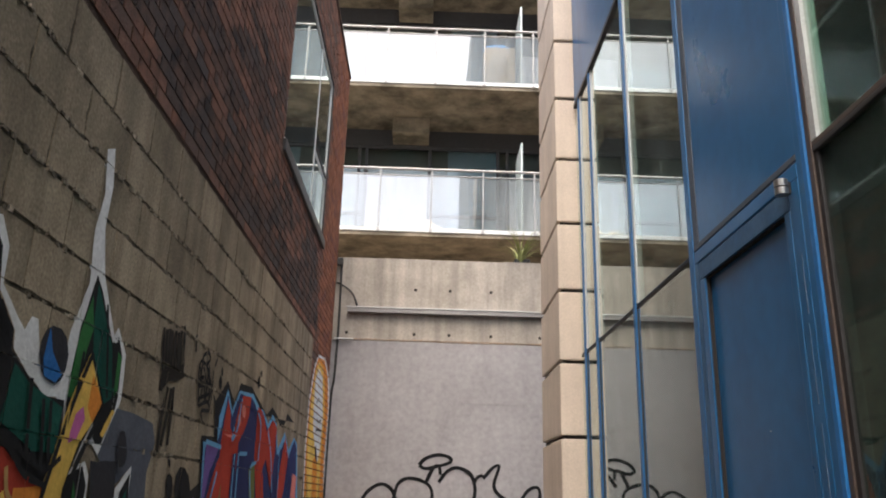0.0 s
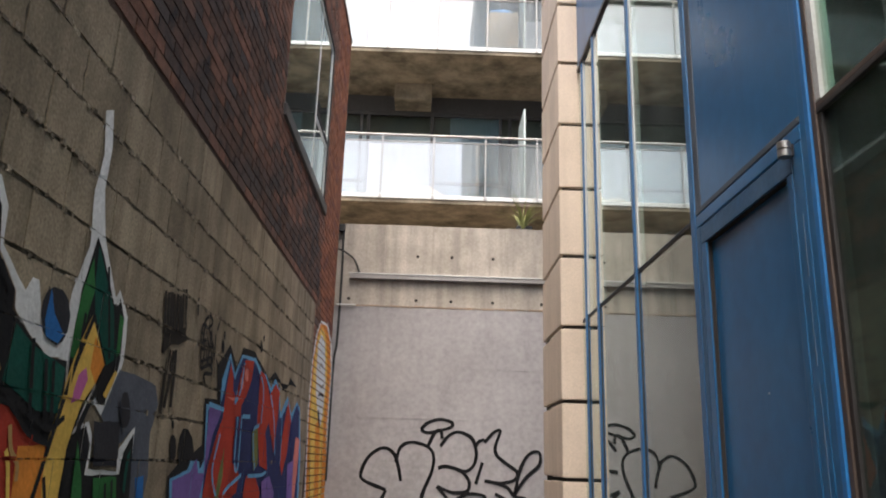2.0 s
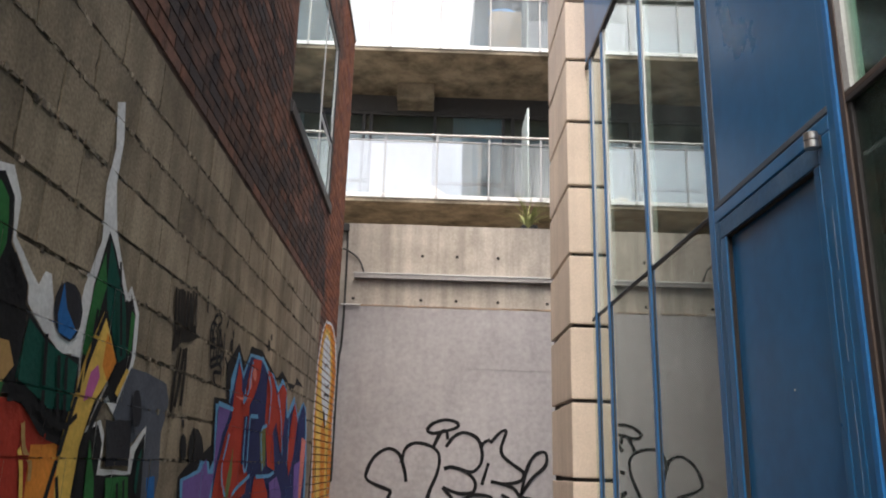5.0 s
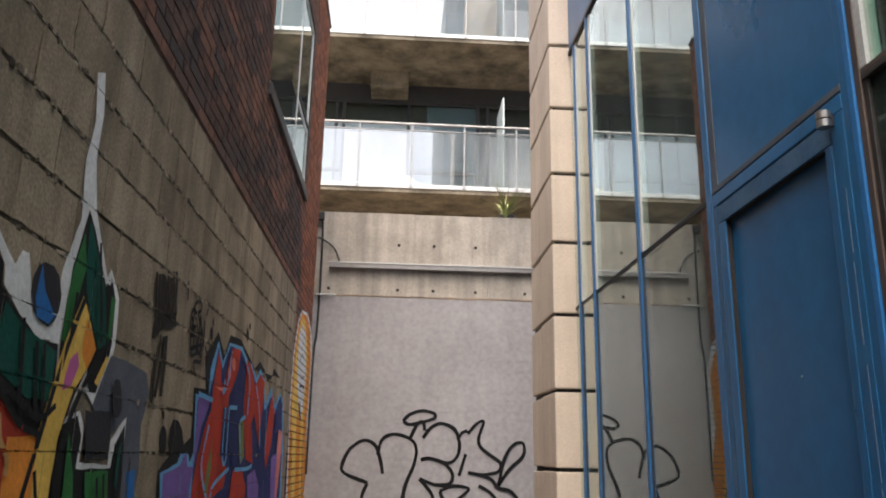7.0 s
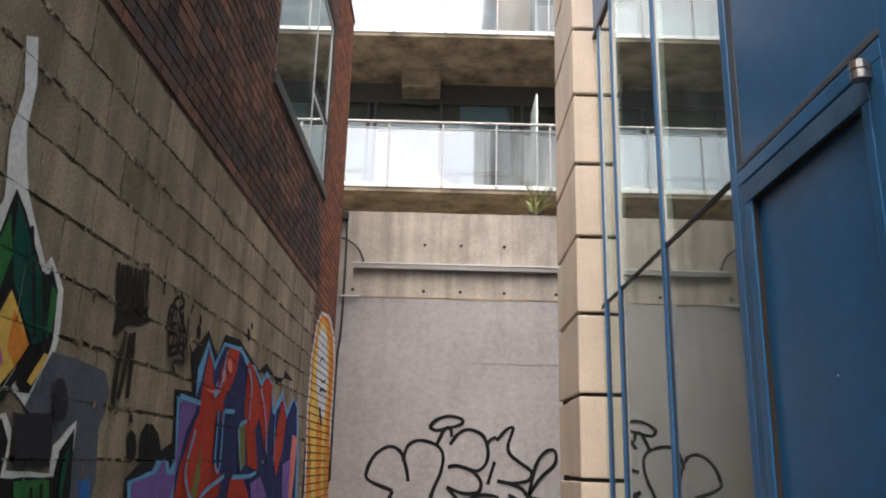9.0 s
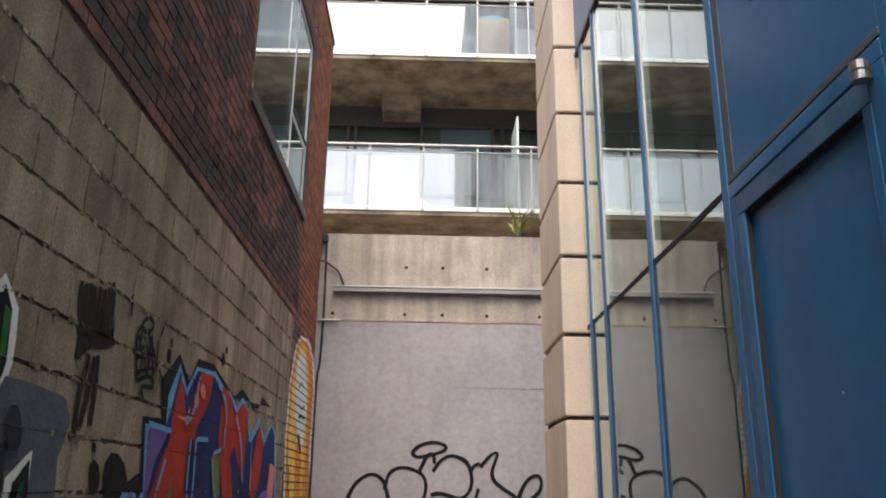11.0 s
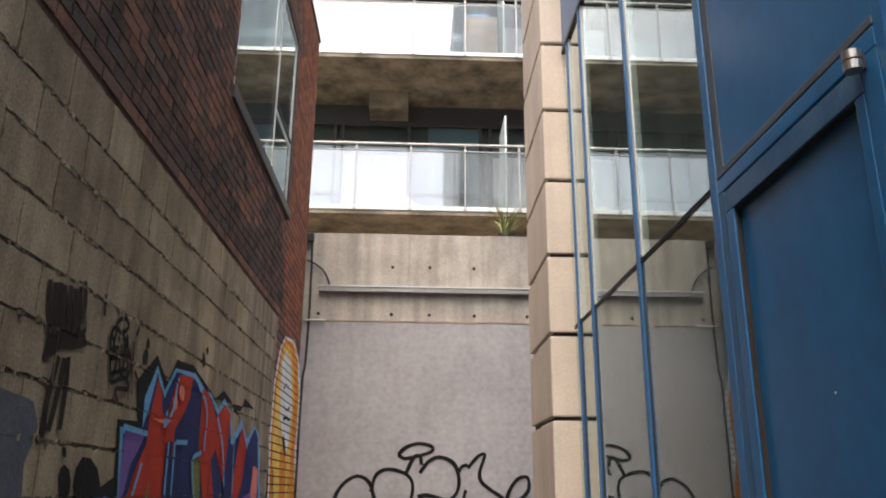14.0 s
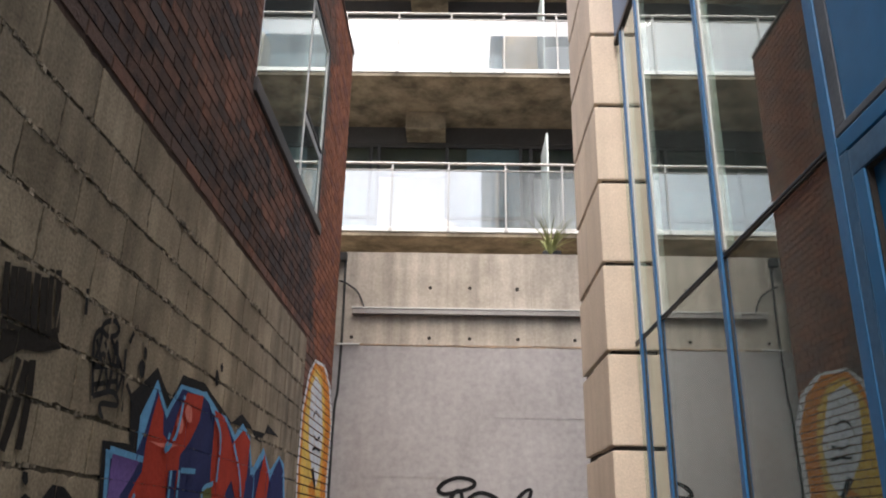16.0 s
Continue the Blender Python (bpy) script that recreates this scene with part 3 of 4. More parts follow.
balcony_things()

# ---- concrete blocks: running bond ----
CH, BL, PHASE, ZB = 0.2, 0.4, -0.2, 0.015


def rough_block(name, w, h, d, seed):
    """One block face with chipped, slightly uneven edges, its face at x = 0."""
    rnd = random.Random(seed)
    bm = bmesh.new()
    ring = []
    for (ay, az), (by, bz) in (((0, 0), (w, 0)), ((w, 0), (w, h)), ((w, h), (0, h)), ((0, h), (0, 0))):
        n = 9 if abs(by - ay) > abs(bz - az) else 5
        ring += [(ay + (by - ay) * k / n, az + (bz - az) * k / n) for k in range(n)]
    inner = []
    for y, z in ring:
        bite = rnd.uniform(-0.002, 0.003) + (rnd.uniform(0.003, 0.009) if rnd.random() < 0.15 else 0)
        inner.append((y + (w / 2 - y) / w * bite * 2, z + (h / 2 - z) / h * bite * 2))
    front = [bm.verts.new((rnd.uniform(-0.0012, 0.0004), y, z)) for y, z in inner]
    back = [bm.verts.new((-d, y, z)) for y, z in ring]
    bm.faces.new(front)
    for k in range(len(ring)):
        m = (k + 1) % len(ring)
        bm.faces.new((front[k], back[k], back[m], front[m]))
    bmesh.ops.recalc_face_normals(bm, faces=bm.faces[:])
    return mesh_of(name, bm, M["block"])


BLOCKS = []
variants = [rough_block("block", BL - 0.006, CH - 0.013, 0.03, s) for s in range(12)]
spare = bmesh.new()
for row in range(-1, 15):
    z0 = ZB + row * CH
    z1 = z0 + CH if row < 14 else BLOCK_TOP
    y = -3.0 + PHASE + (BL / 2 if row % 2 else 0)
    while y < BLOCK_END - 0.02:
        y1 = min(y + BL, BLOCK_END)
        full = y1 - y > BL - 0.01 and row < 14
        dx = random.uniform(-0.0014, 0.0014)
        BLOCKS.append((y + 0.0055, y1 - 0.0055, z0 + 0.0065, z1 - 0.0065 if row < 14 else z1, WEST + dx))
        if z1 - z0 > 0.012 and y > 1.6:
            if full:
                ob = new("block", random.choice(variants))
            else:
                ob = new("block", rough_block("block_cut", y1 - y - 0.011, max(z1 - z0 - 0.01, 0.008), 0.03, row))
            ob.location, ob.parent = (WEST + dx, y + (0.003 if full else 0.0055), z0 + 0.0065), wall_west_lower
        else:
            add_box(spare, WEST - 0.03, WEST + dx, y + 0.0055, y1 - 0.0055, z0 + 0.0065, max(z1 - 0.0065, z0 + 0.01))
        y = y1
crumbs = bmesh.new()
for row in range(1, 15):
    y = 1.6
    while y < BLOCK_END - 0.05:
        w = random.uniform(0.006, 0.04)
        lump = noise.noise((y * 2.0, row * 3.1, 0))
        sprayed = (2.2 < y < 4.4 and row < 12) or (4.9 < y < 9.0 and row < 10)
        if random.random() < (0.25 if sprayed else 0.72):
            h = 0.003 + 0.009 * random.random() + 0.006 * max(lump, 0)
            zc = ZB + row * CH + random.uniform(-0.007, 0.007)
            add_box(crumbs, WEST - 0.02, WEST - 0.003 + 0.012 * random.random() * (0.7 + lump), y, y + w * 0.9, zc - h, zc + h)
        y += w
part("mortar_crumbs", crumbs, M["crumb"], wall_west_lower, "ragged squeezed-out mortar")["kind"] = "stuff"
part("far_blocks", spare, M["block"], wall_west_lower)["kind"] = "stuff"

# ---- bricks ----
BC, BW = 0.0755, 0.222
brick_me = mesh_of("brick", box(-0.03, 0, 0, BW - 0.012, 0, BC - 0.012), M["brick"])
many, clean, sooty = bmesh.new(), bmesh.new(), bmesh.new()
count = 0
for row in range(int(BRICK_TOP / BC)):
    z0 = row * BC
    y = -3.0 + (BW / 2 if row % 2 else 0)
    while y < BRICK_END - 0.02:
        y1, zt = min(y + BW, BRICK_END), z0 + BC
        a, b = y, y1
        y = y1
        if zt > BRICK_TOP or (z0 < BLOCK_TOP + 0.003 and a < BLOCK_END):
            if not (a < BLOCK_END < b and b - BLOCK_END > 0.04):
                continue
            a = BLOCK_END if z0 < BLOCK_TOP else a
        if b > WIN[0] and a < WIN[1] and zt > WIN[2] and z0 < WIN[3]:
            if a < WIN[0] - 0.03:
                b = WIN[0]
            elif b > WIN[1] + 0.03:
                a = WIN[1]
            else:
                continue
        dx = random.uniform(-0.002, 0.002)
        mid = (a + b) / 2
        blotch = noise.noise((mid * 1.1, z0 * 3.0, 0)) + 0.5 * noise.noise((mid * 4, z0 * 9, 2)) + (4.3 - z0) * 0.5
        if blotch > 0.15 and z0 > BLOCK_TOP + 0.09 and mid < 9.2 - (z0 - 3.6) * 0.6:
            add_box(sooty, BRICKX - 0.03, BRICKX + dx, a, b - 0.012, z0, zt - 0.012)
        elif mid > 9.45 + 0.35 * noise.noise((z0 * 1.5, 5, 0)):
            add_box(clean, BRICKX - 0.03, BRICKX + dx, a, b - 0.012, z0, zt - 0.012)
        elif count < 300 and 3.1 < z0 < 5.0 and 3.0 < a < 6.2 and b - a > BW - 0.01:
            ob = new("brick", brick_me)
            ob.location, ob.parent = (BRICKX + dx, a, z0), wall_west_upper
            count += 1
        else:
            add_box(many, BRICKX - 0.03, BRICKX + dx, a, b - 0.012, z0, zt - 0.012)
for name, bm, m in (("dark_bricks", many, "brick_many"), ("orange_bricks", clean, "brick_clean"), ("sooty_bricks", sooty, "brick_black")):
    part(name, bm, M[m], wall_west_upper)["kind"] = "stuff"

# ---- sprayed paint: thin skins that lie on the masonry and leave the joints bare ----
from mathutils.geometry import tessellate_polygon


def clip(poly, axis, limit, keep_less):
    out = []
    for i, p in enumerate(poly):
        q = poly[(i + 1) % len(poly)]
        pin, qin = ((p[axis] <= limit), (q[axis] <= limit)) if keep_less else ((p[axis] >= limit), (q[axis] >= limit))
        if pin:
            out.append(p)
        if pin != qin:
            u = (limit - p[axis]) / (q[axis] - p[axis])
            out.append((p[0] + (q[0] - p[0]) * u, p[1] + (q[1] - p[1]) * u))
    return out


BRICKS = [(BLOCK_END + 0.005 + i * BW - (BW / 2 if r % 2 else 0), BLOCK_END + 0.005 + (i + 1) * BW - (BW / 2 if r % 2 else 0) - 0.012, r * BC, r * BC + BC - 0.012, BRICKX + 0.004)
          for r in range(41) for i in range(9)]


def skin(poly, cells, lift):
    bm = bmesh.new()
    for (a, b, c, d, x) in cells:
        q = clip(clip(clip(clip(poly, 0, a, False), 0, b, True), 1, c, False), 1, d, True) if poly else []
        if len(q) < 3:
            continue
        pts = [Vector((x + lift, y, z)) for y, z in q]
        vs = [bm.verts.new(p) for p in pts]
        for t in tessellate_polygon([[Vector((y, z, 0)) for y, z in q]]):
            try:
                bm.faces.new([vs[i] for i in t])
            except ValueError:
                pass
    bmesh.ops.recalc_face_normals(bm, faces=bm.faces[:])
    return bm


def soften(poly, seed):
    """Hand-sprayed edges: extra points with a slight wobble."""
    out = []
    for i, p in enumerate(poly):
        q = poly[(i + 1) % len(poly)]
        n = max(1, int(math.dist(p, q) / 0.06))
        for k in range(n):
            u = k / n
            y, z = p[0] + (q[0] - p[0]) * u, p[1] + (q[1] - p[1]) * u
            out.append((y + 0.006 * noise.noise((y * 20, z * 20, seed)), z + 0.006 * noise.noise((y * 20, z * 20, seed + 50))))
    return out


def daub(owner, colour, level, outline):
    cells = BRICKS if owner is face_mural else BLOCKS
    shape = soften(outline, level)
    wide = [(a - 0.004, b + 0.004, c - 0.0048, d + 0.0048, x) for a, b, c, d, x in cells] if cells is BLOCKS else cells
    bm = skin(shape, wide, 0.004 + 0.0006 * level)
    if cells is BLOCKS:
        deep = skin(shape, [(-10, 20, -5, 10, WEST - 0.0036)], 0.00006 * level)
        me = bpy.data.meshes.new("deep")
        deep.to_mesh(me)
        deep.free()
        bm.from_mesh(me)
        bpy.data.meshes.remove(me)
    part(colour + "_paint", bm, PAINT[colour], owner)


def stroke(owner, width, level, line, colour="black", cells=None):
    path = glide([(a, b, 0) for a, b in line])
    if owner is not wall_tag:
        left, right = [], []
        for i, p in enumerate(path):
            d = (path[min(i + 1, len(path) - 1)] - path[max(i - 1, 0)]).normalized()
            s = Vector((-d.y, d.x, 0)) * width / 2
            left.append(((p + s).x, (p + s).y))
            right.append(((p - s).x, (p - s).y))
        bm = bmesh.new()
        for i in range(len(path) - 1):
            piece = skin([left[i], left[i + 1], right[i + 1], right[i]], cells or BLOCKS, 0.005 + 0.0006 * level)
            me = bpy.data.meshes.new("piece")
            piece.to_mesh(me)
            piece.free()
            bm.from_mesh(me)
            bpy.data.meshes.remove(me)
        part("spray_stroke", bm, PAINT[colour], owner)
        return
    bm = bmesh.new()
    prev = None
    for i, p in enumerate(path):
        d = (path[min(i + 1, len(path) - 1)] - path[max(i - 1, 0)]).normalized()
        s = Vector((-d.y, d.x, 0)) * width * (0.5 + 0.12 * noise.noise((p.x * 6, p.y * 6, level)))
        cur = [bm.verts.new((v.x, END - 0.024 - 0.0004 * level, v.y)) for v in (p - s, p + s)]
        if prev:
            bm.faces.new((prev[0], cur[0], cur[1], prev[1]))
        prev = cur
    bmesh.ops.recalc_face_normals(bm, faces=bm.faces[:])
    part("spray_stroke", bm, PAINT[colour], owner)


creature_mural = thing("graffiti_creature", "green, yellow and red mural edged in white on block wall", "graffiti")
letter_mural = thing("graffiti_letters", "red and purple graffiti letters edged in blue and black", "graffiti")
smudge = thing("graffiti_smudge", "black spray smudges and drips on the block wall", "graffiti")
scrawl = thing("graffiti_scrawl", "thin black scrawled spray tag on the block wall", "graffiti")
face_mural = thing("graffiti_oval", "orange and yellow mural with a white oval on brick", "graffiti")
wall_tag = thing("graffiti_bubble_tag", "black outline bubble graffiti on the grey end wall", "graffiti")
daub(smudge, 'soot', 0, [(4.51, 1.99), (4.56, 1.99), (4.63, 2.02), (4.72, 2.02), (4.81, 2.06), (4.86, 2.0), (4.73, 1.96), (4.63, 1.95), (4.53, 1.89), (4.5, 1.89)])
daub(smudge, 'black', 1, [(4.81, 1.58), (4.81, 1.57), (4.8, 1.56), (4.78, 1.57), (4.77, 1.58), (4.77, 1.6), (4.78, 1.6), (4.8, 1.6)])
daub(smudge, 'black', 2, [(5.59, 2.14), (5.59, 2.12), (5.58, 2.11), (5.56, 2.12), (5.55, 2.14), (5.55, 2.16), (5.56, 2.17), (5.58, 2.16)])
daub(smudge, 'black', 3, [(5.59, 2.08), (5.59, 2.05), (5.57, 2.03), (5.54, 2.04), (5.52, 2.07), (5.52, 2.09), (5.54, 2.11), (5.57, 2.1)])
daub(smudge, 'black', 4, [(6.65, 2.23), (6.65, 2.2), (6.62, 2.18), (6.59, 2.19), (6.57, 2.22), (6.57, 2.25), (6.59, 2.27), (6.62, 2.26)])
daub(smudge, 'black', 5, [(6.7, 2.3), (6.7, 2.27), (6.67, 2.27), (6.64, 2.29), (6.65, 2.31), (6.68, 2.32)])

stroke(scrawl, 0.04, 0, [(4.62, 1.92), (4.59, 1.77), (4.59, 1.62)], 'soot')
stroke(scrawl, 0.04, 1, [(4.67, 1.92), (4.66, 1.78), (4.63, 1.65)], 'soot')
stroke(scrawl, 0.04, 2, [(4.7, 1.93), (4.72, 1.79), (4.72, 1.66)], 'soot')
stroke(scrawl, 0.04, 3, [(4.53, 1.97), (4.52, 1.89)], 'soot')
stroke(scrawl, 0.022, 4, [(5.28, 2.17), (5.23, 2.19), (5.16, 2.17), (5.13, 2.14), (5.18, 2.12), (5.25, 2.14), (5.28, 2.17)])
stroke(scrawl, 0.022, 5, [(5.14, 1.89), (5.08, 2.08), (5.13, 2.13), (5.13, 2.07), (5.11, 1.99), (5.18, 2.05), (5.26, 1.93), (5.27, 2.12), (5.34, 1.94)])
stroke(scrawl, 0.022, 6, [(5.36, 2.11), (5.41, 1.87)])
stroke(scrawl, 0.022, 7, [(5.14, 1.89), (5.3, 1.93), (5.36, 1.89), (5.21, 1.87), (5.26, 1.81)])
stroke(scrawl, 0.022, 8, [(4.98, 2.15), (4.96, 2.24)])
stroke(scrawl, 0.022, 9, [(5.38, 2.14), (5.41, 2.19)])
stroke(scrawl, 0.022, 10, [(5.41, 1.98), (5.52, 1.91)])

daub(creature_mural, 'white', 0, [(3.59, 2.66), (3.65, 2.69), (3.69, 2.55), (3.68, 2.38), (3.75, 2.21), (3.92, 2.02), (3.95, 2.06), (4.06, 1.97), (4.08, 1.8), (4.06, 1.74), (3.94, 1.57), (3.84, 1.62), (3.83, 1.65), (3.73, 1.52), (3.83, 1.55), (3.88, 1.5), (3.89, 1.38), (4.16, 1.37), (4.15, 1.46), (4.32, 1.56), (4.46, 0.87), (3.77, 0.97), (3.53, 1.74), (3.55, 1.97), (3.63, 2.15), (3.6, 2.35), (3.63, 2.5)])
daub(creature_mural, 'grey', 1, [(4.05, 1.76), (4.22, 1.76), (4.49, 1.74), (4.55, 1.66), (4.49, 1.53), (4.53, 1.34), (4.49, 1.23), (4.32, 1.23), (4.3, 1.55), (4.11, 1.46), (3.93, 1.57)])
daub(creature_mural, 'blue', 2, [(4.38, 1.34), (4.47, 1.35), (4.63, 0.84), (4.53, 0.86)])
daub(creature_mural, 'black', 3, [(3.68, 2.2), (3.75, 2.15), (3.91, 1.99), (3.95, 2.0), (3.96, 2.03), (4.02, 1.96), (4.04, 1.8), (4.03, 1.76), (3.93, 1.59), (3.86, 1.63), (3.84, 1.69), (3.71, 1.5), (3.81, 1.53), (3.87, 1.47), (3.86, 1.36), (4.19, 1.36), (4.2, 1.44), (4.29, 1.52), (4.41, 0.88), (3.68, 0.99), (3.6, 1.75), (3.62, 1.99)])
daub(creature_mural, 'green', 4, [(3.67, 2.12), (3.72, 2.01), (3.65, 1.75), (3.6, 1.75), (3.62, 1.97)])
daub(creature_mural, 'teal', 5, [(3.7, 2.17), (3.9, 1.98), (4.0, 1.8), (3.91, 1.76), (3.75, 1.93), (3.71, 2.05)])
daub(creature_mural, 'green', 6, [(3.97, 1.97), (4.02, 1.95), (4.02, 1.82), (3.99, 1.8)])
daub(creature_mural, 'yellow', 7, [(3.73, 1.92), (3.89, 1.76), (3.82, 1.67), (3.75, 1.61), (3.68, 1.45), (3.67, 1.27), (3.47, 1.28), (3.54, 1.48), (3.59, 1.65), (3.63, 1.75)])
daub(creature_mural, 'orange', 8, [(3.78, 1.85), (3.89, 1.76), (3.83, 1.68), (3.77, 1.73)])
daub(creature_mural, 'magenta', 9, [(3.73, 1.73), (3.76, 1.69), (3.72, 1.62), (3.66, 1.6), (3.66, 1.64), (3.68, 1.7)])
daub(creature_mural, 'yellow', 10, [(3.99, 1.75), (4.02, 1.74), (3.94, 1.64), (3.91, 1.65)])
daub(creature_mural, 'charcoal', 11, [(3.86, 1.55), (4.11, 1.56), (4.14, 1.39), (3.92, 1.39)])
daub(creature_mural, 'green', 12, [(3.75, 1.48), (3.83, 1.35), (3.95, 0.94), (3.79, 0.97)])
daub(creature_mural, 'green', 13, [(3.93, 1.35), (4.15, 1.35), (4.29, 0.89), (4.05, 0.93)])
daub(creature_mural, 'teal', 14, [(4.23, 1.43), (4.26, 1.46), (4.26, 1.28), (4.23, 1.3)])
daub(creature_mural, 'white', 15, [(2.85, 2.15), (3.0, 2.18), (3.06, 2.11), (3.07, 2.0), (3.23, 1.9), (3.26, 1.95), (3.3, 1.95), (3.36, 1.82), (3.43, 1.78), (3.53, 1.81), (3.55, 1.74), (3.43, 1.73), (3.3, 1.78), (3.19, 1.84), (3.18, 1.89), (3.06, 1.98), (3.03, 2.1), (2.86, 2.12)])
daub(creature_mural, 'black', 16, [(2.81, 2.1), (2.96, 2.15), (3.03, 2.1), (3.05, 1.98), (3.17, 1.89), (3.18, 1.83), (3.31, 1.77), (3.43, 1.73), (3.57, 1.73), (3.58, 1.63), (3.52, 1.47), (3.36, 1.49), (3.17, 1.58), (2.98, 1.58)])
daub(creature_mural, 'green', 17, [(2.82, 2.08), (2.95, 2.12), (3.0, 2.09), (3.03, 1.97), (3.01, 1.92), (2.88, 1.9)])
daub(creature_mural, 'teal', 18, [(3.21, 1.8), (3.33, 1.75), (3.56, 1.71), (3.56, 1.56), (3.41, 1.56), (3.19, 1.63)])
daub(creature_mural, 'ochre', 19, [(2.94, 1.72), (3.12, 1.72), (3.17, 1.66), (3.12, 1.61), (2.98, 1.61)])
daub(creature_mural, 'charcoal', 20, [(3.54, 1.88), (3.54, 1.83), (3.51, 1.79), (3.47, 1.77), (3.41, 1.78), (3.37, 1.8), (3.34, 1.85), (3.34, 1.89), (3.36, 1.93), (3.4, 1.95), (3.46, 1.95), (3.51, 1.93)])
daub(creature_mural, 'blue', 21, [(3.38, 1.94), (3.43, 1.87), (3.51, 1.81), (3.48, 1.78), (3.39, 1.79), (3.37, 1.84)])
daub(creature_mural, 'red', 22, [(2.99, 1.56), (3.15, 1.57), (3.24, 1.56), (3.37, 1.49), (3.52, 1.47), (3.52, 1.39), (3.53, 1.01), (3.15, 1.07)])
daub(creature_mural, 'orange', 23, [(3.33, 1.45), (3.5, 1.46), (3.59, 1.0), (3.37, 1.03)])
daub(creature_mural, 'charcoal', 24, [(4.18, 1.61), (4.19, 1.58), (4.18, 1.55), (4.16, 1.54), (4.12, 1.54), (4.1, 1.57), (4.08, 1.61), (4.07, 1.64), (4.08, 1.67), (4.1, 1.68), (4.13, 1.68), (4.16, 1.65)])

daub(letter_mural, 'black', 0, [(4.85, 1.11), (4.81, 1.34), (4.93, 1.39), (5.34, 1.5), (5.29, 1.75), (5.55, 1.76), (5.48, 1.95), (5.58, 2.01), (5.73, 2.11), (5.94, 2.0), (6.07, 2.14), (6.41, 2.16), (6.69, 2.1), (7.0, 2.03), (7.21, 2.11), (7.46, 2.07), (7.6, 2.0), (7.79, 2.0), (7.93, 2.14), (8.32, 2.09), (6.9, 2.02), (9.22, 0.77)])
daub(letter_mural, 'black', 1, [(5.19, 1.47), (5.18, 1.4), (5.13, 1.36), (5.04, 1.36), (4.96, 1.4), (4.92, 1.46), (4.92, 1.53), (4.97, 1.57), (5.05, 1.57), (5.14, 1.53)])
daub(letter_mural, 'black', 2, [(4.89, 1.48), (4.89, 1.43), (4.86, 1.41), (4.81, 1.43), (4.78, 1.48), (4.78, 1.52), (4.81, 1.54), (4.86, 1.52)])
daub(letter_mural, 'sky', 3, [(4.91, 1.1), (4.84, 1.33), (5.11, 1.37), (5.25, 1.5), (5.34, 1.37), (5.4, 1.42), (5.33, 1.72), (5.63, 1.72), (5.61, 1.88), (5.75, 2.06), (5.91, 1.95), (6.05, 2.09), (6.45, 2.12), (6.73, 2.05), (6.87, 2.05), (7.09, 1.97), (7.25, 2.06), (7.46, 2.0), (7.59, 1.8), (7.85, 1.97), (8.11, 1.83), (8.38, 1.96), (8.58, 1.91), (8.84, 1.41), (8.93, 0.79)])
daub(letter_mural, 'navy', 4, [(5.38, 1.69), (5.6, 1.69), (5.68, 1.82), (5.76, 2.02), (5.92, 1.91), (6.07, 2.07), (6.43, 2.09), (6.69, 2.03), (6.88, 2.02), (7.1, 1.93), (7.27, 2.02), (7.44, 1.97), (7.58, 1.73), (7.86, 1.89), (8.14, 1.76), (8.41, 1.9), (8.55, 1.86), (8.75, 1.4), (8.84, 0.8), (5.44, 1.06), (5.43, 1.34)])
daub(letter_mural, 'purple', 5, [(5.39, 1.71), (5.68, 1.71), (5.6, 1.63), (5.52, 1.56), (5.43, 1.34), (5.39, 1.23), (5.42, 1.06), (4.94, 1.1), (4.88, 1.32), (5.16, 1.36), (5.25, 1.43), (5.31, 1.35), (5.42, 1.35)])
daub(letter_mural, 'red', 6, [(5.71, 1.78), (5.74, 1.89), (5.78, 2.0), (5.87, 1.93), (5.9, 1.84), (5.99, 1.81), (6.06, 1.96), (6.15, 2.07), (6.41, 2.09), (6.39, 1.96), (6.27, 1.84), (6.16, 1.77), (6.17, 1.67), (6.12, 1.4), (6.27, 1.33), (6.23, 1.22), (5.78, 1.14), (5.42, 1.06), (5.44, 1.23), (5.49, 1.39), (5.62, 1.58), (5.71, 1.66)])
daub(letter_mural, 'olive', 7, [(5.73, 1.33), (5.82, 1.5), (5.84, 1.33), (5.78, 1.19), (5.71, 1.2)])
daub(letter_mural, 'navy', 8, [(6.03, 1.69), (6.14, 1.7), (6.16, 1.39), (6.05, 1.4)])
daub(letter_mural, 'navy', 9, [(6.3, 1.83), (6.5, 2.06), (6.74, 1.77), (6.72, 1.44), (6.47, 1.32), (6.31, 1.43)])
daub(letter_mural, 'red', 10, [(6.63, 2.05), (6.82, 2.04), (7.04, 1.91), (7.27, 2.02), (7.46, 1.97), (7.45, 1.74), (7.39, 1.48), (7.1, 1.71), (7.0, 1.63), (7.19, 1.35), (6.89, 1.39), (6.68, 1.7)])
daub(letter_mural, 'olive', 11, [(6.53, 1.61), (6.71, 1.67), (6.82, 1.4), (6.68, 1.35)])
daub(letter_mural, 'navy', 12, [(7.43, 1.73), (7.6, 1.78), (7.65, 1.39), (7.42, 1.31)])
daub(letter_mural, 'red', 13, [(7.87, 1.93), (8.08, 1.78), (8.01, 1.49), (7.83, 1.3), (7.66, 1.48)])
daub(letter_mural, 'navy', 14, [(8.11, 1.78), (8.37, 1.94), (8.55, 1.86), (8.38, 1.6), (8.22, 1.45)])
daub(letter_mural, 'pink', 15, [(8.41, 1.64), (8.65, 1.62), (8.64, 1.3), (8.53, 1.0), (8.32, 1.11)])
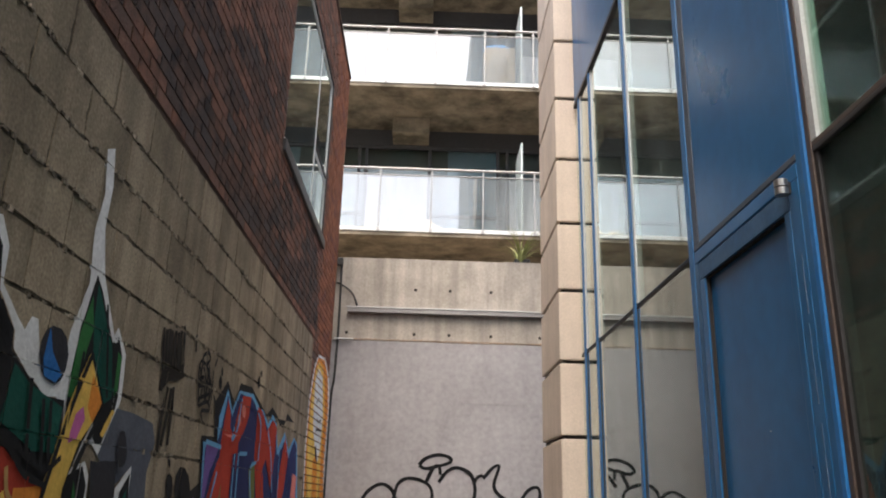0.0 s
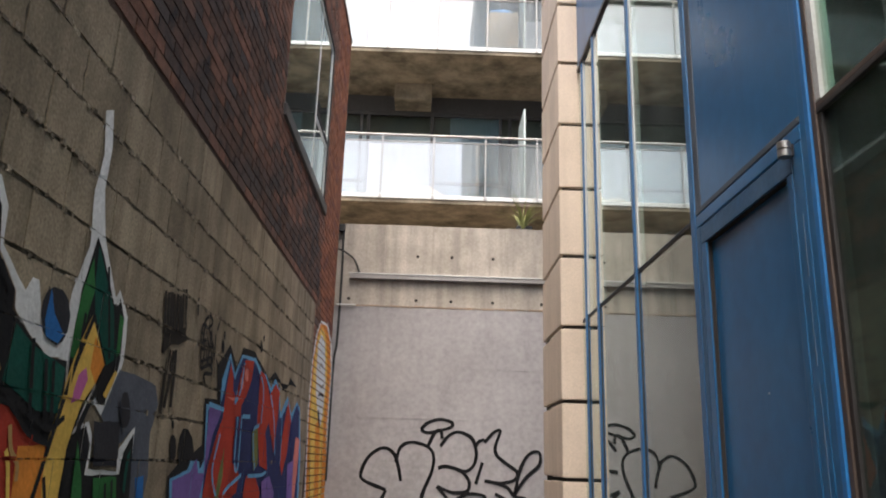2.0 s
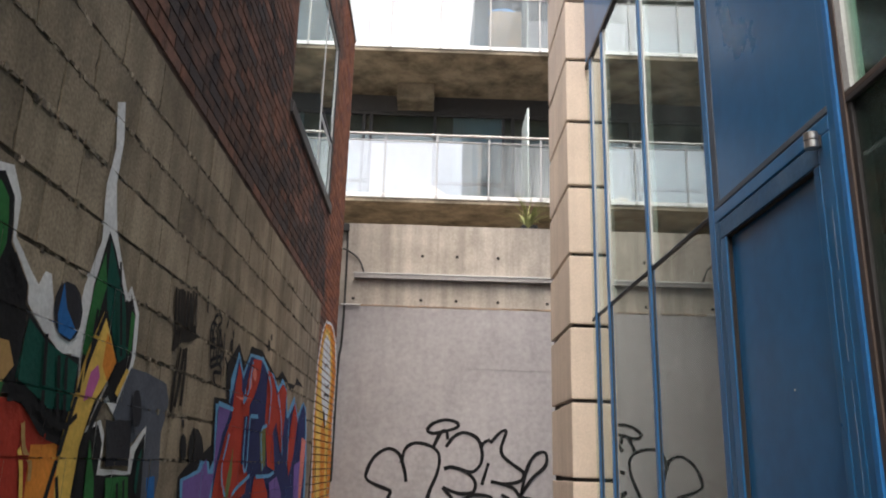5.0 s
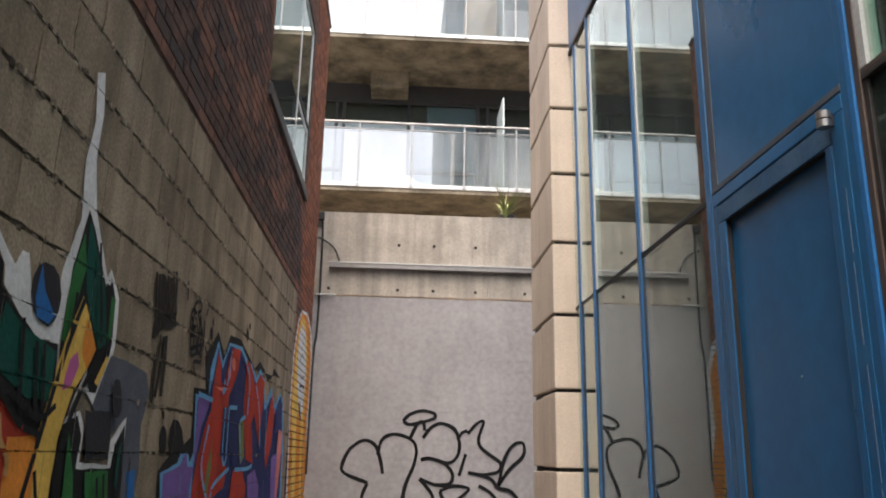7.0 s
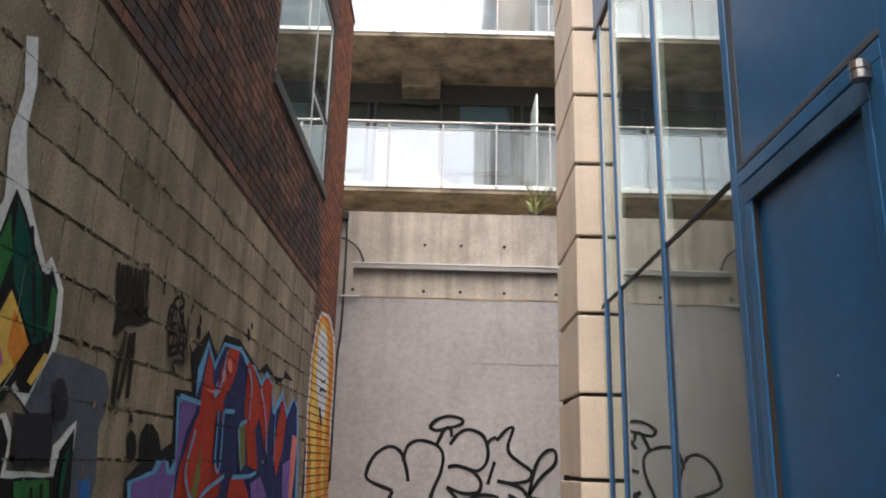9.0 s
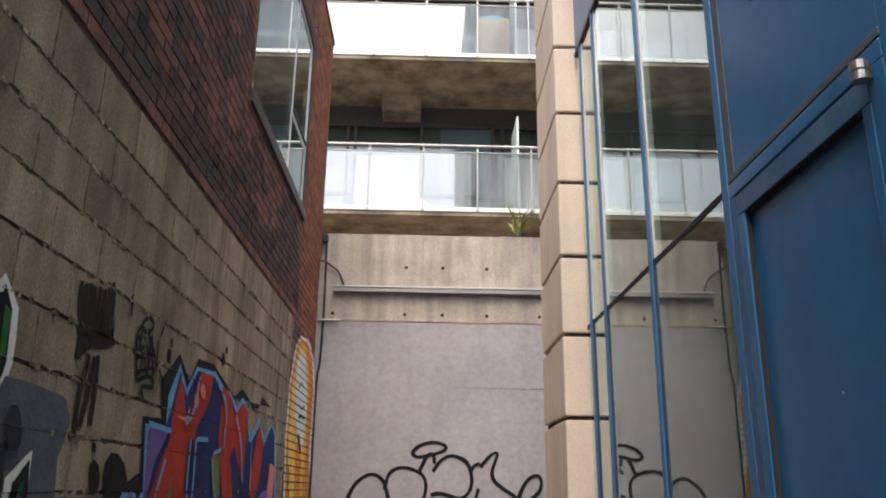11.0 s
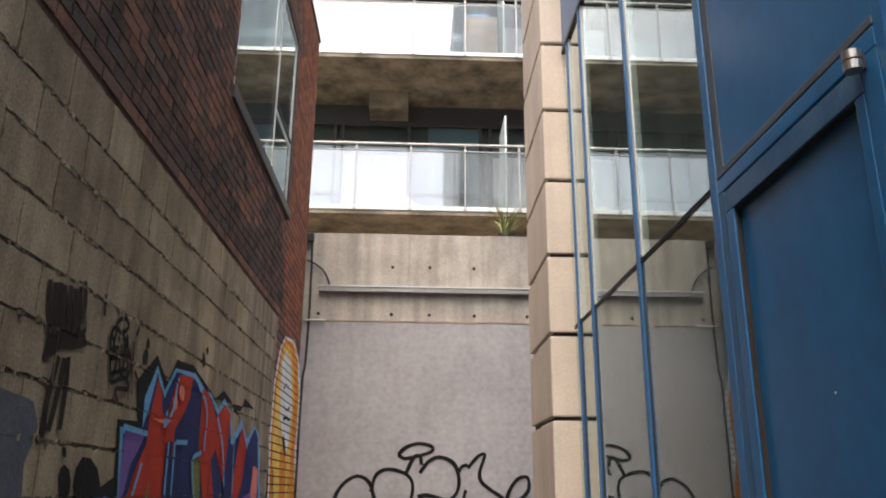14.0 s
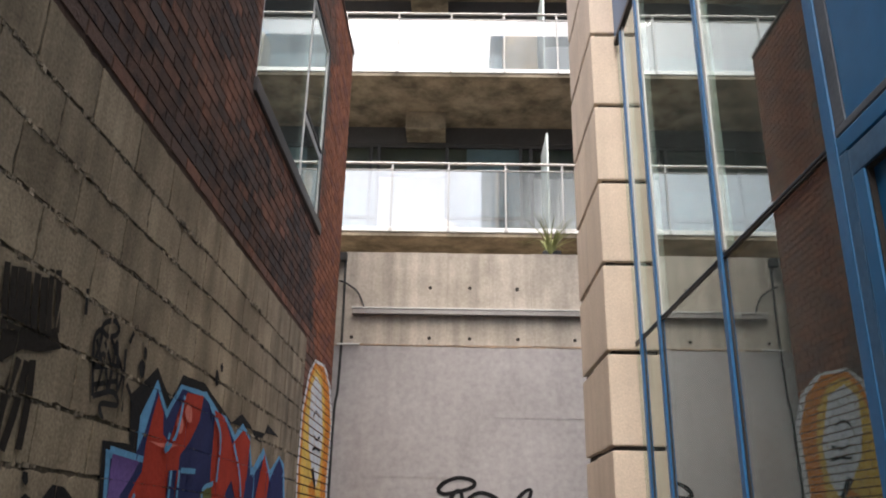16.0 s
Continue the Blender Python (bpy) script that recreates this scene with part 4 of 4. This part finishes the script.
daub(letter_mural, 'purple', 16, [(8.07, 1.39), (8.39, 1.44), (8.44, 1.01), (8.16, 1.07)])
daub(letter_mural, 'red', 17, [(6.45, 1.32), (6.74, 1.32), (6.96, 1.2), (6.92, 0.95), (6.37, 0.99), (6.41, 1.22)])
daub(letter_mural, 'purple', 18, [(6.99, 1.27), (7.26, 1.31), (7.53, 1.18), (7.5, 1.02), (7.07, 1.12)])
daub(letter_mural, 'navy', 19, [(5.89, 1.12), (6.25, 1.18), (6.27, 1.0), (5.82, 1.03)])
daub(letter_mural, 'pink', 20, [(6.24, 1.98), (6.24, 1.94), (6.21, 1.93), (6.16, 1.94), (6.13, 1.97), (6.14, 2.0), (6.17, 2.02), (6.21, 2.01)])
daub(letter_mural, 'pink', 21, [(6.13, 1.91), (6.12, 1.88), (6.09, 1.86), (6.05, 1.87), (6.03, 1.9), (6.03, 1.93), (6.06, 1.94), (6.1, 1.94)])
daub(letter_mural, 'pink', 22, [(5.71, 1.79), (6.09, 1.81), (5.95, 1.78)])
stroke(letter_mural, 0.026, 27, [(5.95, 1.85), (5.92, 1.77), (6.04, 1.86), (6.08, 2.04)], 'sky')
stroke(letter_mural, 0.026, 27, [(5.63, 1.57), (5.54, 1.36), (5.71, 1.19), (5.8, 1.14), (5.87, 1.24), (6.27, 1.33)], 'sky')
stroke(letter_mural, 0.026, 27, [(6.16, 1.7), (6.38, 1.71)], 'sky')
stroke(letter_mural, 0.026, 27, [(6.14, 1.7), (6.16, 1.39), (6.06, 1.4), (6.03, 1.69)], 'sky')
stroke(letter_mural, 0.026, 27, [(6.5, 2.06), (6.74, 1.93), (6.77, 1.68)], 'sky')
stroke(letter_mural, 0.026, 27, [(7.04, 1.91), (7.25, 1.73), (7.39, 1.47)], 'sky')
stroke(letter_mural, 0.026, 27, [(7.6, 1.78), (7.65, 1.39)], 'sky')
stroke(letter_mural, 0.026, 27, [(6.47, 1.32), (6.9, 1.32), (7.1, 1.34)], 'sky')
stroke(letter_mural, 0.026, 27, [(5.33, 1.72), (5.67, 1.71)], 'sky')
stroke(letter_mural, 0.026, 27, [(6.71, 1.67), (6.53, 1.61), (6.67, 1.36)], 'sky')

daub(face_mural, 'white', 0, [(9.45, 0.48), (9.16, 1.89), (9.17, 2.42), (9.37, 2.79), (9.64, 2.96), (10.25, 3.03), (10.7, 2.88), (11.0, 2.52), (10.93, 1.87), (11.53, 0.23)])
daub(face_mural, 'orange', 1, [(9.54, 0.47), (9.22, 1.89), (9.24, 2.43), (9.45, 2.78), (9.66, 2.93), (10.18, 2.99), (10.56, 2.86), (10.86, 2.51), (10.79, 1.86), (11.38, 0.25)])
daub(face_mural, 'yellow', 2, [(9.88, 0.43), (9.3, 1.95), (9.34, 2.44), (9.5, 2.75), (9.71, 2.89), (10.04, 2.89), (10.35, 2.7), (10.5, 2.34), (10.44, 1.84), (10.91, 0.31)])
daub(face_mural, 'orange', 3, [(10.25, 0.39), (9.77, 1.81), (9.94, 1.88), (10.18, 1.76), (10.65, 0.34)])
daub(face_mural, 'white', 4, [(9.55, 2.35), (9.53, 2.67), (9.74, 2.82), (10.09, 2.78), (10.37, 2.33), (10.31, 1.96), (10.16, 1.82), (9.91, 1.93), (9.64, 2.14)])
daub(face_mural, 'charcoal', 5, [(9.83, 1.96), (9.96, 1.99), (10.15, 1.83), (10.09, 1.78)])

stroke(face_mural, 0.03, 12, [(9.71, 2.43), (9.84, 2.49), (10.04, 2.48)], 'black', BRICKS)
stroke(face_mural, 0.03, 12, [(9.81, 2.27), (9.98, 2.25), (10.17, 2.29)], 'black', BRICKS)
stroke(face_mural, 0.03, 12, [(9.79, 2.14), (10.01, 2.17), (10.22, 2.16)], 'black', BRICKS)
stroke(face_mural, 0.03, 12, [(9.39, 1.64), (9.95, 0.42)], 'black', BRICKS)
stroke(face_mural, 0.03, 12, [(10.35, 1.66), (10.91, 0.31)], 'black', BRICKS)
stroke(creature_mural, 0.026, 27, [(3.72, 1.92), (3.63, 1.75), (3.59, 1.65), (3.53, 1.48), (3.46, 1.28)], 'black')
stroke(creature_mural, 0.03, 28, [(3.9, 1.75), (3.77, 1.6), (3.69, 1.45), (3.68, 1.27)], 'black')
stroke(creature_mural, 0.02, 29, [(3.31, 1.77), (3.36, 1.54)], 'black')
stroke(creature_mural, 0.02, 27, [(3.41, 1.72), (3.47, 1.52)], 'black')
stroke(creature_mural, 0.02, 28, [(3.46, 1.72), (3.51, 1.54)], 'black')
stroke(creature_mural, 0.02, 29, [(3.77, 2.11), (3.83, 1.95), (3.89, 1.78)], 'black')
stroke(creature_mural, 0.02, 27, [(3.88, 1.99), (3.95, 1.78)], 'black')
stroke(creature_mural, 0.02, 28, [(3.19, 1.61), (3.35, 1.55), (3.5, 1.51), (3.6, 1.55)], 'black')
stroke(creature_mural, 0.02, 29, [(3.15, 1.57), (3.24, 1.57), (3.37, 1.49), (3.52, 1.46)], 'black')
stroke(creature_mural, 0.02, 27, [(3.26, 1.51), (3.29, 1.44), (3.34, 1.4), (3.35, 1.35)], 'ochre')
stroke(creature_mural, 0.02, 28, [(3.26, 1.44), (3.3, 1.36), (3.39, 1.03)], 'yellow')
stroke(creature_mural, 0.02, 29, [(3.64, 1.91), (3.63, 1.75)], 'black')
stroke(creature_mural, 0.02, 27, [(3.52, 1.36), (3.68, 0.99)], 'black')

stroke(creature_mural, 0.02, 29, [(3.06, 1.95), (3.14, 1.88)], 'black')
stroke(creature_mural, 0.02, 27, [(3.1, 1.54), (3.11, 1.61)], 'green')
stroke(creature_mural, 0.02, 28, [(4.02, 1.33), (4.15, 0.92)], 'black')
stroke(creature_mural, 0.02, 29, [(4.08, 1.34), (4.22, 0.9)], 'black')
stroke(smudge, 0.031, 2, [(4.46, 2.17), (4.48, 2.08), (4.51, 1.98)], 'soot')
stroke(smudge, 0.038, 3, [(4.5, 2.17), (4.52, 2.08), (4.55, 1.99)], 'soot')
stroke(smudge, 0.043, 4, [(4.54, 2.18), (4.56, 2.09), (4.59, 1.99)], 'soot')
stroke(smudge, 0.031, 2, [(4.58, 2.18), (4.6, 2.1), (4.63, 2.0)], 'soot')
stroke(smudge, 0.038, 3, [(4.63, 2.19), (4.64, 2.11), (4.67, 2.01)], 'soot')
stroke(smudge, 0.043, 4, [(4.67, 2.19), (4.69, 2.12), (4.72, 2.02)], 'soot')
stroke(smudge, 0.031, 2, [(4.71, 2.23), (4.73, 2.13), (4.76, 2.03)], 'soot')
stroke(smudge, 0.038, 3, [(4.75, 2.24), (4.78, 2.14), (4.81, 2.04)], 'soot')
stroke(scrawl, 0.02, 3, [(5.1, 2.09), (5.18, 2.0), (5.16, 1.91)])
stroke(scrawl, 0.02, 3, [(5.17, 2.1), (5.26, 2.01), (5.25, 1.92)])
stroke(scrawl, 0.02, 3, [(5.22, 2.12), (5.36, 2.02), (5.34, 1.93)])
stroke(scrawl, 0.02, 3, [(5.11, 1.99), (5.35, 2.04)])
stroke(scrawl, 0.02, 3, [(5.14, 1.93), (5.34, 1.98)])

stroke(wall_tag, 0.043, 0, [(-0.45, 1.11), (-0.73, 1.22), (-0.76, 1.33), (-0.67, 1.51), (-0.51, 1.61), (-0.37, 1.55), (-0.3, 1.37), (-0.27, 1.22)])
stroke(wall_tag, 0.043, 1, [(-0.34, 1.44), (-0.29, 1.62), (-0.15, 1.69), (0.05, 1.64), (0.13, 1.53), (0.11, 1.34), (0.02, 1.12), (-0.05, 0.86), (-0.15, 0.7), (-0.26, 0.68), (-0.42, 0.77), (-0.51, 0.93), (-0.45, 1.11)])
stroke(wall_tag, 0.043, 2, [(-0.04, 1.85), (0.04, 1.93), (0.19, 1.98), (0.34, 1.95), (0.34, 1.89), (0.19, 1.84), (0.04, 1.81), (-0.04, 1.85)])
stroke(wall_tag, 0.043, 3, [(0.05, 1.64), (0.14, 1.82), (0.21, 1.84), (0.23, 1.74)])
stroke(wall_tag, 0.043, 4, [(0.21, 1.65), (0.31, 1.78), (0.44, 1.83), (0.6, 1.76), (0.66, 1.6), (0.64, 1.45), (0.54, 1.36), (0.39, 1.39), (0.28, 1.41), (0.19, 1.39)])
stroke(wall_tag, 0.043, 5, [(0.39, 1.39), (0.5, 1.34), (0.58, 1.23), (0.55, 1.12), (0.4, 1.1), (0.28, 1.13), (0.18, 1.17)])
stroke(wall_tag, 0.043, 6, [(0.18, 1.17), (0.32, 1.01), (0.36, 0.87), (0.29, 0.76), (0.14, 0.67), (0.03, 0.78), (-0.01, 0.94), (-0.0, 1.08)])
stroke(wall_tag, 0.043, 7, [(0.43, 1.03), (0.58, 1.09), (0.77, 1.07), (0.73, 1.0), (0.55, 0.88), (0.47, 0.94), (0.43, 1.03)])
stroke(wall_tag, 0.043, 8, [(0.64, 1.64), (0.69, 1.72), (0.76, 1.75)])
stroke(wall_tag, 0.043, 9, [(0.76, 1.71), (0.88, 1.84), (0.96, 1.86), (0.9, 1.67), (0.92, 1.56), (1.03, 1.47), (1.17, 1.37), (1.14, 1.27), (0.96, 1.23), (0.77, 1.25)])
stroke(wall_tag, 0.043, 10, [(0.74, 1.47), (0.66, 1.21)])
stroke(wall_tag, 0.043, 11, [(1.14, 1.09), (1.22, 1.42), (1.33, 1.59), (1.45, 1.61), (1.45, 1.46), (1.29, 1.31), (1.18, 1.16), (1.14, 1.09)])
stroke(wall_tag, 0.043, 12, [(0.88, 1.23), (1.05, 1.18), (1.14, 1.08), (1.29, 1.04), (1.4, 0.91), (1.44, 0.74), (1.4, 0.61)])
stroke(wall_tag, 0.043, 13, [(0.9, 1.1), (1.03, 1.03), (1.13, 0.91), (1.13, 0.77), (1.06, 0.63)])
stroke(wall_tag, 0.043, 14, [(0.44, 0.94), (0.51, 0.76), (0.48, 0.62)])
